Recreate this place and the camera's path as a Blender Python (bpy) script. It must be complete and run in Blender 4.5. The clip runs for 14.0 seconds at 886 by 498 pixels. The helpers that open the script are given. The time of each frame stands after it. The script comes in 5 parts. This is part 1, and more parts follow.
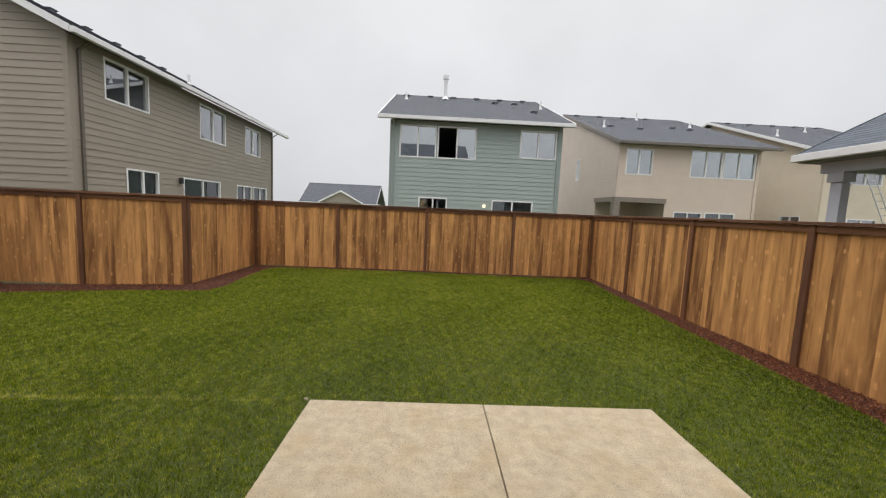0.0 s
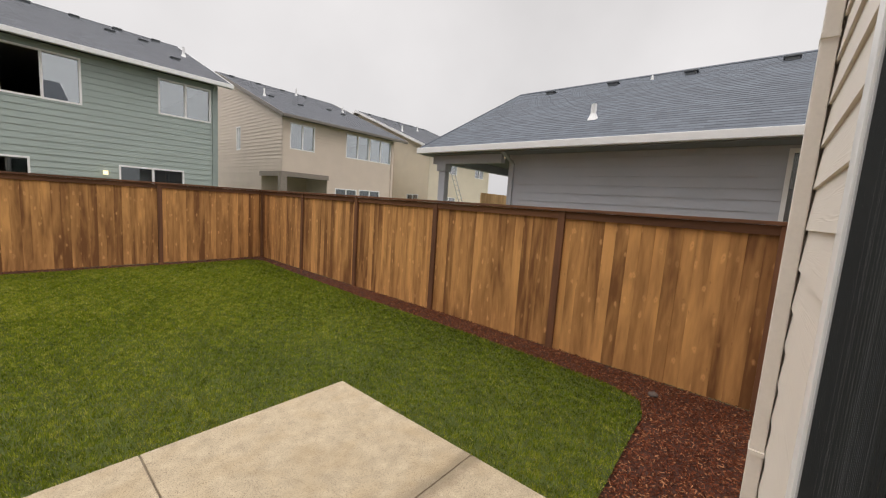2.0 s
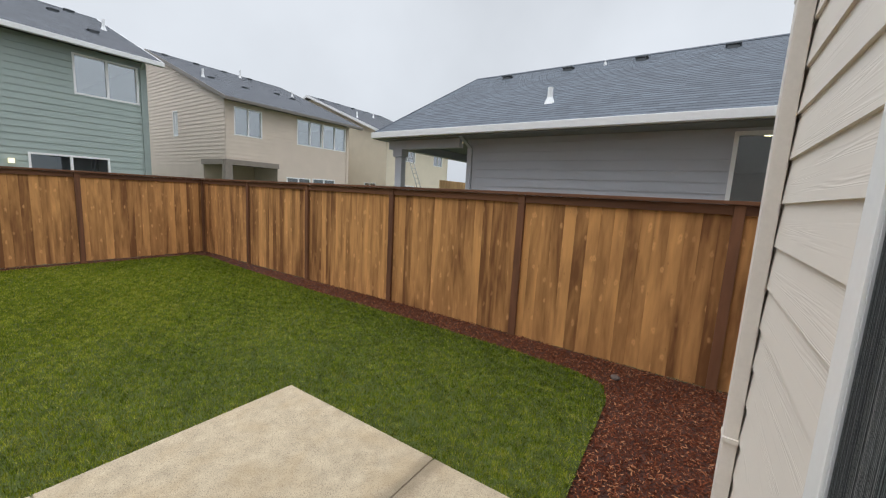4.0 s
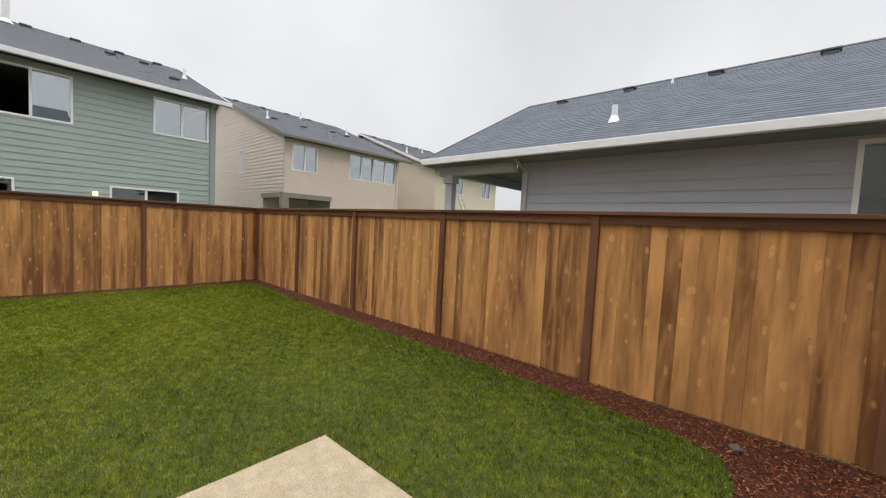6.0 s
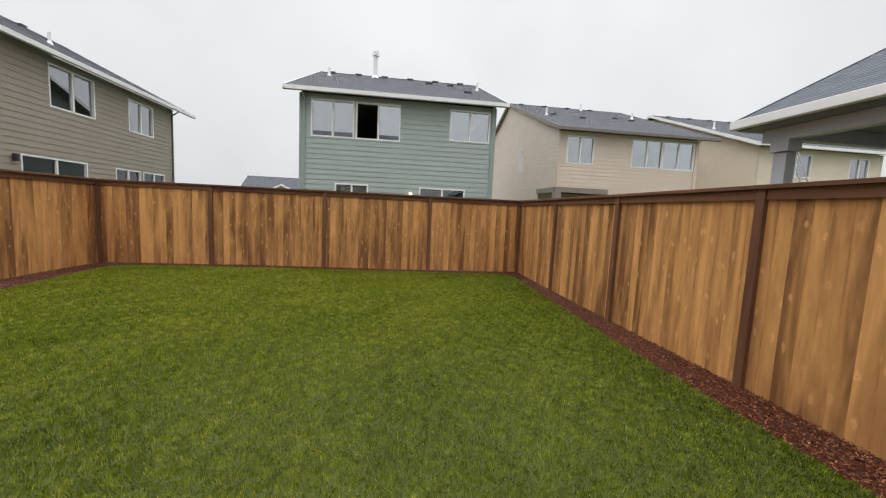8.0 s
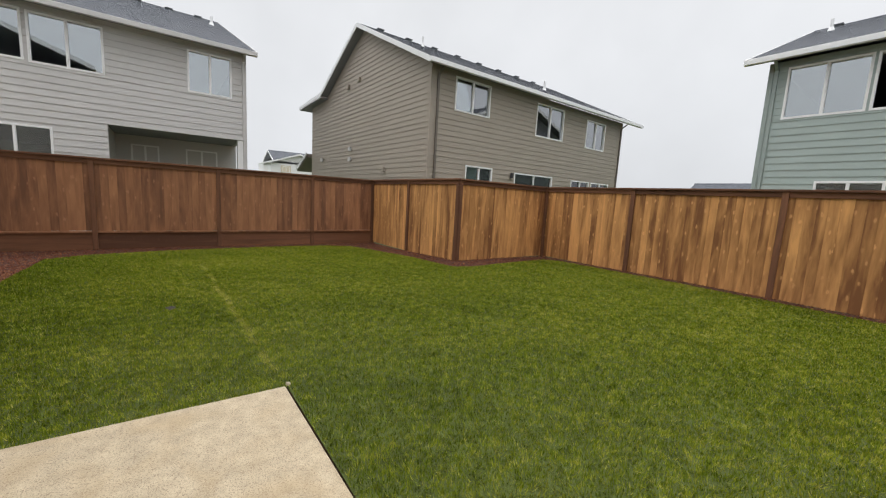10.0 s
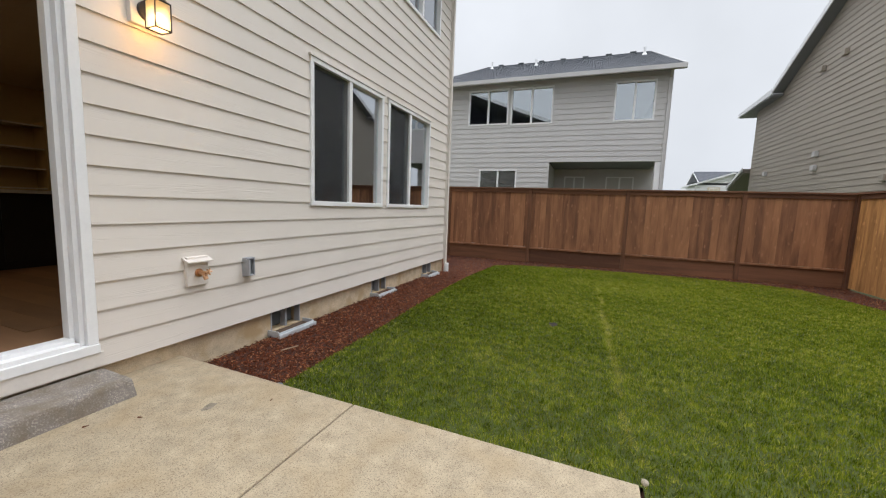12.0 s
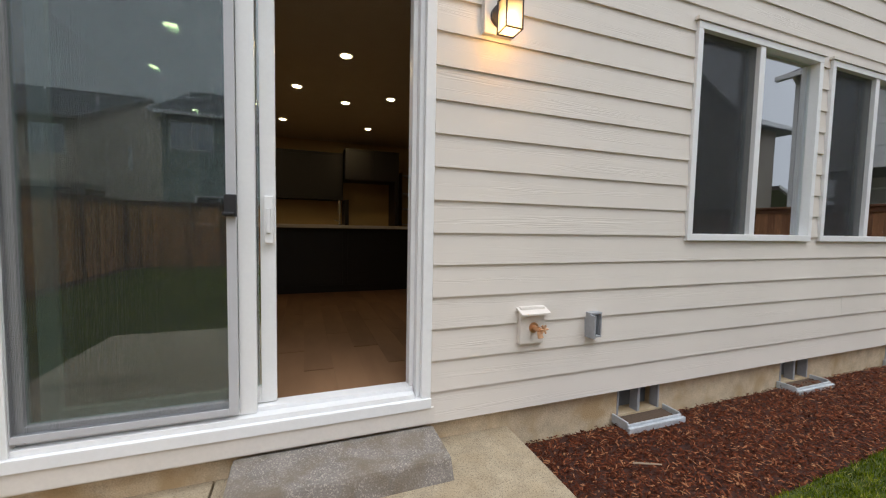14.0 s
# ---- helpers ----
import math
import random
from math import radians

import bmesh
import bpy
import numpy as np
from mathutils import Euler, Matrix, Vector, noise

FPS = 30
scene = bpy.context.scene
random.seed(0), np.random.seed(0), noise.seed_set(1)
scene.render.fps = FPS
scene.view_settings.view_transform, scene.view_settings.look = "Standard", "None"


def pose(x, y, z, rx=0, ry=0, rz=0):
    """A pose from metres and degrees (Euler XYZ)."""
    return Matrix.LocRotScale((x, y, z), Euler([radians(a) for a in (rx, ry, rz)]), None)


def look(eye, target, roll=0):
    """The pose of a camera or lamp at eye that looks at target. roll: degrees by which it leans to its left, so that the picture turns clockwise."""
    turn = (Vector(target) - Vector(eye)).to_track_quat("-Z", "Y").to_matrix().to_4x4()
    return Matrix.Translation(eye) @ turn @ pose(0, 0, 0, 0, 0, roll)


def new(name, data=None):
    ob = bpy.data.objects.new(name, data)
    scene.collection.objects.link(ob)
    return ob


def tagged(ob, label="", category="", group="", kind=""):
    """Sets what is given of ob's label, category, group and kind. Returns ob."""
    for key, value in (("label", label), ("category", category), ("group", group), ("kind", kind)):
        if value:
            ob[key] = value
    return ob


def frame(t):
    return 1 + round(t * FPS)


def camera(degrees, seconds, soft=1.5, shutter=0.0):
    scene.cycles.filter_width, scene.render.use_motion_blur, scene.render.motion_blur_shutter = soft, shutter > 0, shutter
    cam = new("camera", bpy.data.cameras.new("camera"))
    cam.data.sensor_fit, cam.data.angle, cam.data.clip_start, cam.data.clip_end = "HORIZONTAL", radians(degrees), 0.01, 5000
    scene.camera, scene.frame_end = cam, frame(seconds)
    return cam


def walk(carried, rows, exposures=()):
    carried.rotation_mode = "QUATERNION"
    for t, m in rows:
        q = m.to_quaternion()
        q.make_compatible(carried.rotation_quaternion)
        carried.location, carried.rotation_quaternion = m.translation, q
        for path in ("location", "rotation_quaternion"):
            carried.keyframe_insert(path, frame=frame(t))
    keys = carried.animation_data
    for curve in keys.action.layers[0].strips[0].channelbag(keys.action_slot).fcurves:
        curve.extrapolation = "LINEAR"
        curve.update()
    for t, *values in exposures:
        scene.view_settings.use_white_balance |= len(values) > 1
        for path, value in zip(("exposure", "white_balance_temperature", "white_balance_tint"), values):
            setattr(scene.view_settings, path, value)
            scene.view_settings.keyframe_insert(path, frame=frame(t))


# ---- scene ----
cam = camera(99.2, 14.0, soft=1.2)
PATH = [
    (0, (-0.386, -0.205, 1.77), (-0.321, 1.784, 1.569), 2.6),
    (0.5, (-0.356, -0.105, 1.799), (-0.273, 1.886, 1.627), 0.4),
    (1, (-0.334, -0.006, 1.793), (0.184, 1.917, 1.61), 0.9),
    (1.5, (-0.388, 0.093, 1.842), (0.748, 1.725, 1.634), 1.7),
    (2, (-0.362, 0.149, 1.797), (1.153, 1.433, 1.559), 3.9),
    (2.5, (-0.342, 0.156, 1.803), (1.259, 1.318, 1.508), 4.9),
    (3, (-0.323, 0.192, 1.82), (1.22, 1.428, 1.519), 4.2),
    (3.2, (-0.289, 0.215, 1.808), (1.278, 1.413, 1.479), 4.8),
    (5.3, (0.046, 0.406, 1.707), (1.73, 1.47, 1.53), 0.5),
    (5.5, (0.067, 0.455, 1.7), (1.709, 1.575, 1.481), 1.4),
    (6, (0.239, 0.704, 1.594), (1.736, 2.026, 1.477), 2.9),
    (6.5, (0.512, 0.881, 1.534), (1.789, 2.415, 1.405), 1.4),
    (7, (0.793, 1.032, 1.497), (1.725, 2.792, 1.314), 2.0),
    (7.2, (0.874, 1.081, 1.497), (1.705, 2.89, 1.307), 2.1),
    (9.3, (1.332, 2.125, 1.443), (0.365, 3.857, 1.191), 3.9),
    (9.5, (1.309, 2.23, 1.442), (0.172, 3.856, 1.189), 4.0),
    (10, (1.2, 2.464, 1.365), (-0.385, 3.655, 1.102), 3.2),
    (10.5, (1.062, 2.676, 1.3), (-0.805, 3.342, 1.031), 3.8),
    (11, (0.876, 2.773, 1.279), (-1.086, 3.055, 1.009), 3.8),
    (11.5, (0.673, 2.812, 1.278), (-1.313, 2.742, 1.047), 3.6),
    (12, (0.44, 2.816, 1.263), (-1.414, 2.099, 1.038), 2.1),
    (12.5, (0.236, 2.702, 1.283), (-1.35, 1.506, 1.05), 2.9),
    (13, (0.042, 2.496, 1.27), (-1.326, 1.051, 1.071), 2.4),
    (13.5, (-0.11, 2.269, 1.276), (-1.194, 0.595, 1.121), 2.5),
    (14, (-0.241, 1.958, 1.29), (-0.937, 0.086, 1.169), 1.1),
]
walk(cam, [(t, look(eye, aim, roll)) for t, eye, aim, roll in PATH],
     [(0, 0.12, 6550, 10), (1.0, 0.08, 6600, 10.5), (1.5, 0.06, 6650, 11.5), (2.05, 0.13, 6800, 12), (2.45, 0.15, 6050, 8), (3.2, 0.13, 6100, 8), (5.3, 0.12, 6250, 8), (6.2, 0.24, 6550, 9.5), (10, 0.24, 6450, 9), (11.5, 0.24, 6250, 9), (13, 0.2, 6150, 9), (14, 0.18, 6100, 9)])

# ---- world, sun and exposure ----
world = bpy.data.worlds.new("overcast_sky")
scene.world = world
world.use_nodes = True
wn, wl = world.node_tree.nodes, world.node_tree.links
wn.clear()
w_out = wn.new("ShaderNodeOutputWorld")
w_bg = wn.new("ShaderNodeBackground")
w_sky = wn.new("ShaderNodeTexSky")
w_sky.sky_type = "NISHITA"
w_sky.sun_disc = False
w_sky.sun_elevation, w_sky.sun_rotation = radians(48), radians(200)
w_sky.air_density, w_sky.dust_density = 1.5, 4.0
w_sat = wn.new("ShaderNodeHueSaturation")
w_sat.inputs["Saturation"].default_value = 0.12
w_sat.inputs["Value"].default_value = 0.10
w_tc = wn.new("ShaderNodeTexCoord")
w_sep = wn.new("ShaderNodeSeparateXYZ")
w_ramp = wn.new("ShaderNodeValToRGB")
w_ramp.color_ramp.elements[0].position, w_ramp.color_ramp.elements[0].color = 0.0, (0.82, 0.835, 0.87, 1)
w_ramp.color_ramp.elements[1].position, w_ramp.color_ramp.elements[1].color = 1.0, (4.9, 4.9, 4.95, 1)
for w_at, w_tone in ((0.56, (0.90, 0.905, 0.93, 1)), (0.80, (3.3, 3.3, 3.36, 1))):
    w_ramp.color_ramp.elements.new(w_at).color = w_tone
w_noise = wn.new("ShaderNodeTexNoise")
w_noise.inputs["Scale"].default_value, w_noise.inputs["Detail"].default_value = 1.7, 5
w_cloud = wn.new("ShaderNodeMapRange")
w_cloud.inputs["From Min"].default_value, w_cloud.inputs["From Max"].default_value = 0.3, 0.7
w_cloud.inputs["To Min"].default_value, w_cloud.inputs["To Max"].default_value = 0.84, 1.07
w_mul = wn.new("ShaderNodeMix")
w_mul.data_type, w_mul.blend_type = "RGBA", "MULTIPLY"
w_mul.inputs["Factor"].default_value = 1.0
w_mix = wn.new("ShaderNodeMix")
w_mix.data_type = "RGBA"
w_mix.inputs["Factor"].default_value = 0.85
wl.new(w_sky.outputs["Color"], w_sat.inputs["Color"])
wl.new(w_tc.outputs["Generated"], w_sep.inputs[0])
wl.new(w_sep.outputs["Z"], w_ramp.inputs["Fac"])
wl.new(w_tc.outputs["Generated"], w_noise.inputs["Vector"])
wl.new(w_noise.outputs["Fac"], w_cloud.inputs["Value"])
wl.new(w_ramp.outputs["Color"], w_mul.inputs["A"])
wl.new(w_cloud.outputs["Result"], w_mul.inputs["B"])
wl.new(w_sat.outputs["Color"], w_mix.inputs["A"])
wl.new(w_mul.outputs["Result"], w_mix.inputs["B"])
wl.new(w_mix.outputs["Result"], w_bg.inputs["Color"])
wl.new(w_bg.outputs[0], w_out.inputs[0])
w_bg.inputs["Strength"].default_value = 0.9
sun_data = bpy.data.lights.new("sun", "SUN")
sun_data.energy, sun_data.angle, sun_data.color = 0.7, radians(40), (1.0, 0.97, 0.93)
sun = new("sun", sun_data)
sun.matrix_world = look((0, 0, 30), (5, -7, 14))


# ---- materials ----
def mat(name, colour, rough=0.6, metal=0.0, vary=0.12, scale=6.0, fine=60.0, bump=0.15, dist=0.004, stretch=(1, 1, 1), spread=0.0, coat=0.0):
    """A plain surface: base colour, variation at two scales, fine relief. spread: difference from piece to piece."""
    m = bpy.data.materials.new(name)
    m.use_nodes = True
    n, l = m.node_tree.nodes, m.node_tree.links
    b = n["Principled BSDF"]
    b.inputs["Roughness"].default_value, b.inputs["Metallic"].default_value = rough, metal
    b.inputs["Coat Weight"].default_value = coat
    tc, mp = n.new("ShaderNodeTexCoord"), n.new("ShaderNodeMapping")
    mp.inputs["Scale"].default_value = stretch
    l.new(tc.outputs["Object"], mp.inputs["Vector"])
    info = n.new("ShaderNodeObjectInfo")
    off = n.new("ShaderNodeVectorMath")
    off.operation = "ADD"
    sc = n.new("ShaderNodeMath")
    sc.operation, sc.inputs[1].default_value = "MULTIPLY", 37.0
    l.new(info.outputs["Random"], sc.inputs[0])
    l.new(mp.outputs[0], off.inputs[0])
    l.new(sc.outputs[0], off.inputs[1])
    a, f = n.new("ShaderNodeTexNoise"), n.new("ShaderNodeTexNoise")
    a.inputs["Scale"].default_value, a.inputs["Detail"].default_value = scale, 4
    f.inputs["Scale"].default_value, f.inputs["Detail"].default_value = fine, 3
    l.new(off.outputs[0], a.inputs["Vector"])
    l.new(off.outputs[0], f.inputs["Vector"])
    mix = n.new("ShaderNodeMath")
    mix.operation = "ADD"
    l.new(a.outputs["Fac"], mix.inputs[0])
    l.new(f.outputs["Fac"], mix.inputs[1])
    rng = n.new("ShaderNodeMapRange")
    rng.inputs["From Min"].default_value, rng.inputs["From Max"].default_value = 0.6, 1.4
    rng.inputs["To Min"].default_value, rng.inputs["To Max"].default_value = 1 - vary, 1 + vary
    l.new(mix.outputs[0], rng.inputs["Value"])
    last = rng.outputs[0]
    if spread:
        r2 = n.new("ShaderNodeMapRange")
        r2.inputs["To Min"].default_value, r2.inputs["To Max"].default_value = 1 - spread, 1 + spread
        l.new(info.outputs["Random"], r2.inputs["Value"])
        mm = n.new("ShaderNodeMath")
        mm.operation = "MULTIPLY"
        l.new(last, mm.inputs[0])
        l.new(r2.outputs[0], mm.inputs[1])
        last = mm.outputs[0]
    col = n.new("ShaderNodeMix")
    col.data_type, col.blend_type = "RGBA", "MULTIPLY"
    col.inputs["Factor"].default_value = 1.0
    col.inputs["A"].default_value = (*colour, 1)
    l.new(last, col.inputs["B"])
    l.new(col.outputs["Result"], b.inputs["Base Color"])
    bp = n.new("ShaderNodeBump")
    bp.inputs["Strength"].default_value, bp.inputs["Distance"].default_value = bump, dist
    l.new(f.outputs["Fac"], bp.inputs["Height"])
    l.new(bp.outputs[0], b.inputs["Normal"])
    return m


def wood_mat(name, light, dark, knots=0.5, along=(9.0, 9.0, 1.1)):
    """Stained boards: streaks along the grain, knots, and a tone of its own for every board."""
    m = bpy.data.materials.new(name)
    m.use_nodes = True
    n, l = m.node_tree.nodes, m.node_tree.links
    b = n["Principled BSDF"]
    b.inputs["Roughness"].default_value = 0.72
    b.inputs["Specular IOR Level"].default_value = 0.25
    tc, mp, info = n.new("ShaderNodeTexCoord"), n.new("ShaderNodeMapping"), n.new("ShaderNodeObjectInfo")
    mp.inputs["Scale"].default_value = along
    sc = n.new("ShaderNodeMath")
    sc.operation, sc.inputs[1].default_value = "MULTIPLY", 91.0
    off = n.new("ShaderNodeVectorMath")
    off.operation = "ADD"
    l.new(tc.outputs["Object"], mp.inputs["Vector"])
    l.new(info.outputs["Random"], sc.inputs[0])
    l.new(mp.outputs[0], off.inputs[0])
    l.new(sc.outputs[0], off.inputs[1])
    big, grain = n.new("ShaderNodeTexNoise"), n.new("ShaderNodeTexNoise")
    big.inputs["Scale"].default_value, big.inputs["Detail"].default_value, big.inputs["Distortion"].default_value = 0.62, 3, 0.9
    grain.inputs["Scale"].default_value, grain.inputs["Detail"].default_value = 4.0, 6
    l.new(off.outputs[0], big.inputs["Vector"])
    l.new(off.outputs[0], grain.inputs["Vector"])
    xyz, flat = n.new("ShaderNodeSeparateXYZ"), n.new("ShaderNodeCombineXYZ")
    l.new(tc.outputs["Object"], xyz.inputs[0])
    for src, dst, size, shift in (("X", "X", 7.0, 0.37), ("Z", "Y", 3.1, 1.0)):
        kx, ks = n.new("ShaderNodeMath"), n.new("ShaderNodeMath")
        kx.operation = ks.operation = "MULTIPLY_ADD"
        kx.inputs[1].default_value, ks.inputs[1].default_value = size, shift
        kx.inputs[2].default_value = 0.0
        l.new(xyz.outputs[src], kx.inputs[0])
        l.new(sc.outputs[0], ks.inputs[0])
        l.new(kx.outputs[0], ks.inputs[2])
        l.new(ks.outputs[0], flat.inputs[dst])
    wob = n.new("ShaderNodeTexNoise")
    wob.inputs["Scale"].default_value, wob.inputs["Detail"].default_value = 3.0, 3
    l.new(flat.outputs[0], wob.inputs["Vector"])
    off3 = n.new("ShaderNodeVectorMath")
    off3.operation = "MULTIPLY_ADD"
    off3.inputs[1].default_value = (0.34, 0.30, 0.0)
    l.new(wob.outputs["Color"], off3.inputs[0])
    l.new(flat.outputs[0], off3.inputs[2])
    kn = n.new("ShaderNodeTexVoronoi")
    kn.voronoi_dimensions = "2D"
    kn.inputs["Scale"].default_value = 1.0
    l.new(off3.outputs[0], kn.inputs["Vector"])
    kr = n.new("ShaderNodeMapRange")
    kr.inputs["From Min"].default_value, kr.inputs["From Max"].default_value = 0.03, 0.15
    kr.inputs["To Min"].default_value, kr.inputs["To Max"].default_value = knots, 0.0
    l.new(kn.outputs["Distance"], kr.inputs["Value"])
    some, kmask = n.new("ShaderNodeMapRange"), n.new("ShaderNodeMath")
    some.inputs["From Min"].default_value, some.inputs["From Max"].default_value = 0.30, 0.75
    kmask.operation = "MULTIPLY"
    l.new(kn.outputs["Color"], some.inputs["Value"])
    l.new(some.outputs[0], kmask.inputs[0])
    l.new(kr.outputs[0], kmask.inputs[1])
    add = n.new("ShaderNodeMath")
    add.operation = "MULTIPLY_ADD"
    add.inputs[1].default_value = 0.30
    l.new(grain.outputs["Fac"], add.inputs[0])
    l.new(big.outputs["Fac"], add.inputs[2])
    add2 = n.new("ShaderNodeMath")
    add2.operation = "MULTIPLY_ADD"
    add2.inputs[1].default_value = 0.28
    l.new(info.outputs["Random"], add2.inputs[0])
    l.new(add.outputs[0], add2.inputs[2])
    rng = n.new("ShaderNodeMapRange")
    rng.inputs["From Min"].default_value, rng.inputs["From Max"].default_value = 0.58, 1.04
    l.new(add2.outputs[0], rng.inputs["Value"])
    col = n.new("ShaderNodeMix")
    col.data_type = "RGBA"
    col.inputs["A"].default_value, col.inputs["B"].default_value = (*dark, 1), (*light, 1)
    l.new(rng.outputs[0], col.inputs["Factor"])
    kcol = n.new("ShaderNodeMix")
    kcol.data_type = "RGBA"
    kcol.inputs["B"].default_value = (min(1, light[0] * 1.45), light[1] * 1.5, light[2] * 1.7, 1)
    l.new(kmask.outputs[0], kcol.inputs["Factor"])
    l.new(col.outputs["Result"], kcol.inputs["A"])
    core = n.new("ShaderNodeMapRange")
    core.inputs["From Min"].default_value, core.inputs["From Max"].default_value = 0.015, 0.06
    core.inputs["To Min"].default_value, core.inputs["To Max"].default_value = knots * 0.6, 0.0
    l.new(kn.outputs["Distance"], core.inputs["Value"])
    eye = n.new("ShaderNodeMix")
    eye.data_type = "RGBA"
    eye.inputs["B"].default_value = (*dark, 1)
    l.new(core.outputs[0], eye.inputs["Factor"])
    l.new(kcol.outputs["Result"], eye.inputs["A"])
    l.new(eye.outputs["Result"], b.inputs["Base Color"])
    bp = n.new("ShaderNodeBump")
    bp.inputs["Strength"].default_value, bp.inputs["Distance"].default_value = 0.25, 0.003
    l.new(grain.outputs["Fac"], bp.inputs["Height"])
    l.new(bp.outputs[0], b.inputs["Normal"])
    return m


def siding_mat(name, colour, axis=0):
    """Painted fibre-cement planks with an embossed cedar grain along the plank."""
    m = bpy.data.materials.new(name)
    m.use_nodes = True
    n, l = m.node_tree.nodes, m.node_tree.links
    b = n["Principled BSDF"]
    b.inputs["Roughness"].default_value = 0.55
    b.inputs["Specular IOR Level"].default_value = 0.35
    geo, mp, info = n.new("ShaderNodeNewGeometry"), n.new("ShaderNodeMapping"), n.new("ShaderNodeObjectInfo")
    mp.inputs["Scale"].default_value = (0.42, 1, 15.0) if axis == 0 else (1, 0.42, 15.0)
    sc = n.new("ShaderNodeMath")
    sc.operation, sc.inputs[1].default_value = "MULTIPLY", 23.0
    off = n.new("ShaderNodeVectorMath")
    off.operation = "ADD"
    l.new(info.outputs["Random"], sc.inputs[0])
    l.new(geo.outputs["Position"], mp.inputs["Vector"])
    l.new(mp.outputs[0], off.inputs[0])
    l.new(sc.outputs[0], off.inputs[1])
    warp = n.new("ShaderNodeTexNoise")
    warp.inputs["Scale"].default_value, warp.inputs["Detail"].default_value = 2.0, 2
    l.new(off.outputs[0], warp.inputs["Vector"])
    bands = n.new("ShaderNodeMath")
    bands.operation, bands.inputs[1].default_value = "MULTIPLY", 60.0
    l.new(warp.outputs["Fac"], bands.inputs[0])
    sn = n.new("ShaderNodeMath")
    sn.operation = "SINE"
    l.new(bands.outputs[0], sn.inputs[0])
    sparse = n.new("ShaderNodeTexNoise")
    sparse.inputs["Scale"].default_value = 1.6
    l.new(off.outputs[0], sparse.inputs["Vector"])
    gate = n.new("ShaderNodeMapRange")
    gate.inputs["From Min"].default_value, gate.inputs["From Max"].default_value = 0.47, 0.68
    l.new(sparse.outputs["Fac"], gate.inputs["Value"])
    h = n.new("ShaderNodeMath")
    h.operation = "MULTIPLY"
    l.new(sn.outputs[0], h.inputs[0])
    l.new(gate.outputs[0], h.inputs[1])
    bp = n.new("ShaderNodeBump")
    bp.inputs["Strength"].default_value, bp.inputs["Distance"].default_value = 0.24, 0.0022
    l.new(h.outputs[0], bp.inputs["Height"])
    l.new(bp.outputs[0], b.inputs["Normal"])
    dirt = n.new("ShaderNodeTexNoise")
    dirt.inputs["Scale"].default_value, dirt.inputs["Detail"].default_value = 1.3, 5
    l.new(geo.outputs["Position"], dirt.inputs["Vector"])
    rng = n.new("ShaderNodeMapRange")
    rng.inputs["To Min"].default_value, rng.inputs["To Max"].default_value = 0.9, 1.08
    l.new(dirt.outputs["Fac"], rng.inputs["Value"])
    col = n.new("ShaderNodeMix")
    col.data_type, col.blend_type = "RGBA", "MULTIPLY"
    col.inputs["Factor"].default_value = 1.0
    col.inputs["A"].default_value = (*colour, 1)
    l.new(rng.outputs[0], col.inputs["B"])
    l.new(col.outputs["Result"], b.inputs["Base Color"])
    return m


def shingle_mat(name, colour):
    m = bpy.data.materials.new(name)
    m.use_nodes = True
    n, l = m.node_tree.nodes, m.node_tree.links
    b = n["Principled BSDF"]
    b.inputs["Roughness"].default_value = 0.9
    uv = n.new("ShaderNodeUVMap")
    br = n.new("ShaderNodeTexBrick")
    br.offset, br.squash = 0.5, 1.0
    br.inputs["Scale"].default_value = 1.0
    br.inputs["Brick Width"].default_value, br.inputs["Row Height"].default_value = 0.26, 0.145
    br.inputs["Mortar Size"].default_value = 0.004
    br.inputs["Color1"].default_value = (*[c * 0.80 for c in colour], 1)
    br.inputs["Color2"].default_value = (*[c * 1.2 for c in colour], 1)
    br.inputs["Mortar"].default_value = (*[c * 0.95 for c in colour], 1)
    l.new(uv.outputs[0], br.inputs["Vector"])
    f = n.new("ShaderNodeTexNoise")
    f.inputs["Scale"].default_value = 40
    l.new(uv.outputs[0], f.inputs["Vector"])
    rng = n.new("ShaderNodeMapRange")
    rng.inputs["To Min"].default_value, rng.inputs["To Max"].default_value = 0.75, 1.25
    l.new(f.outputs["Fac"], rng.inputs["Value"])
    col = n.new("ShaderNodeMix")
    col.data_type, col.blend_type = "RGBA", "MULTIPLY"
    col.inputs["Factor"].default_value = 1.0
    l.new(br.outputs["Color"], col.inputs["A"])
    l.new(rng.outputs[0], col.inputs["B"])
    l.new(col.outputs["Result"], b.inputs["Base Color"])
    bp = n.new("ShaderNodeBump")
    bp.inputs["Strength"].default_value, bp.inputs["Distance"].default_value = 0.15, 0.003
    l.new(f.outputs["Fac"], bp.inputs["Height"])
    l.new(bp.outputs[0], b.inputs["Normal"])
    return m


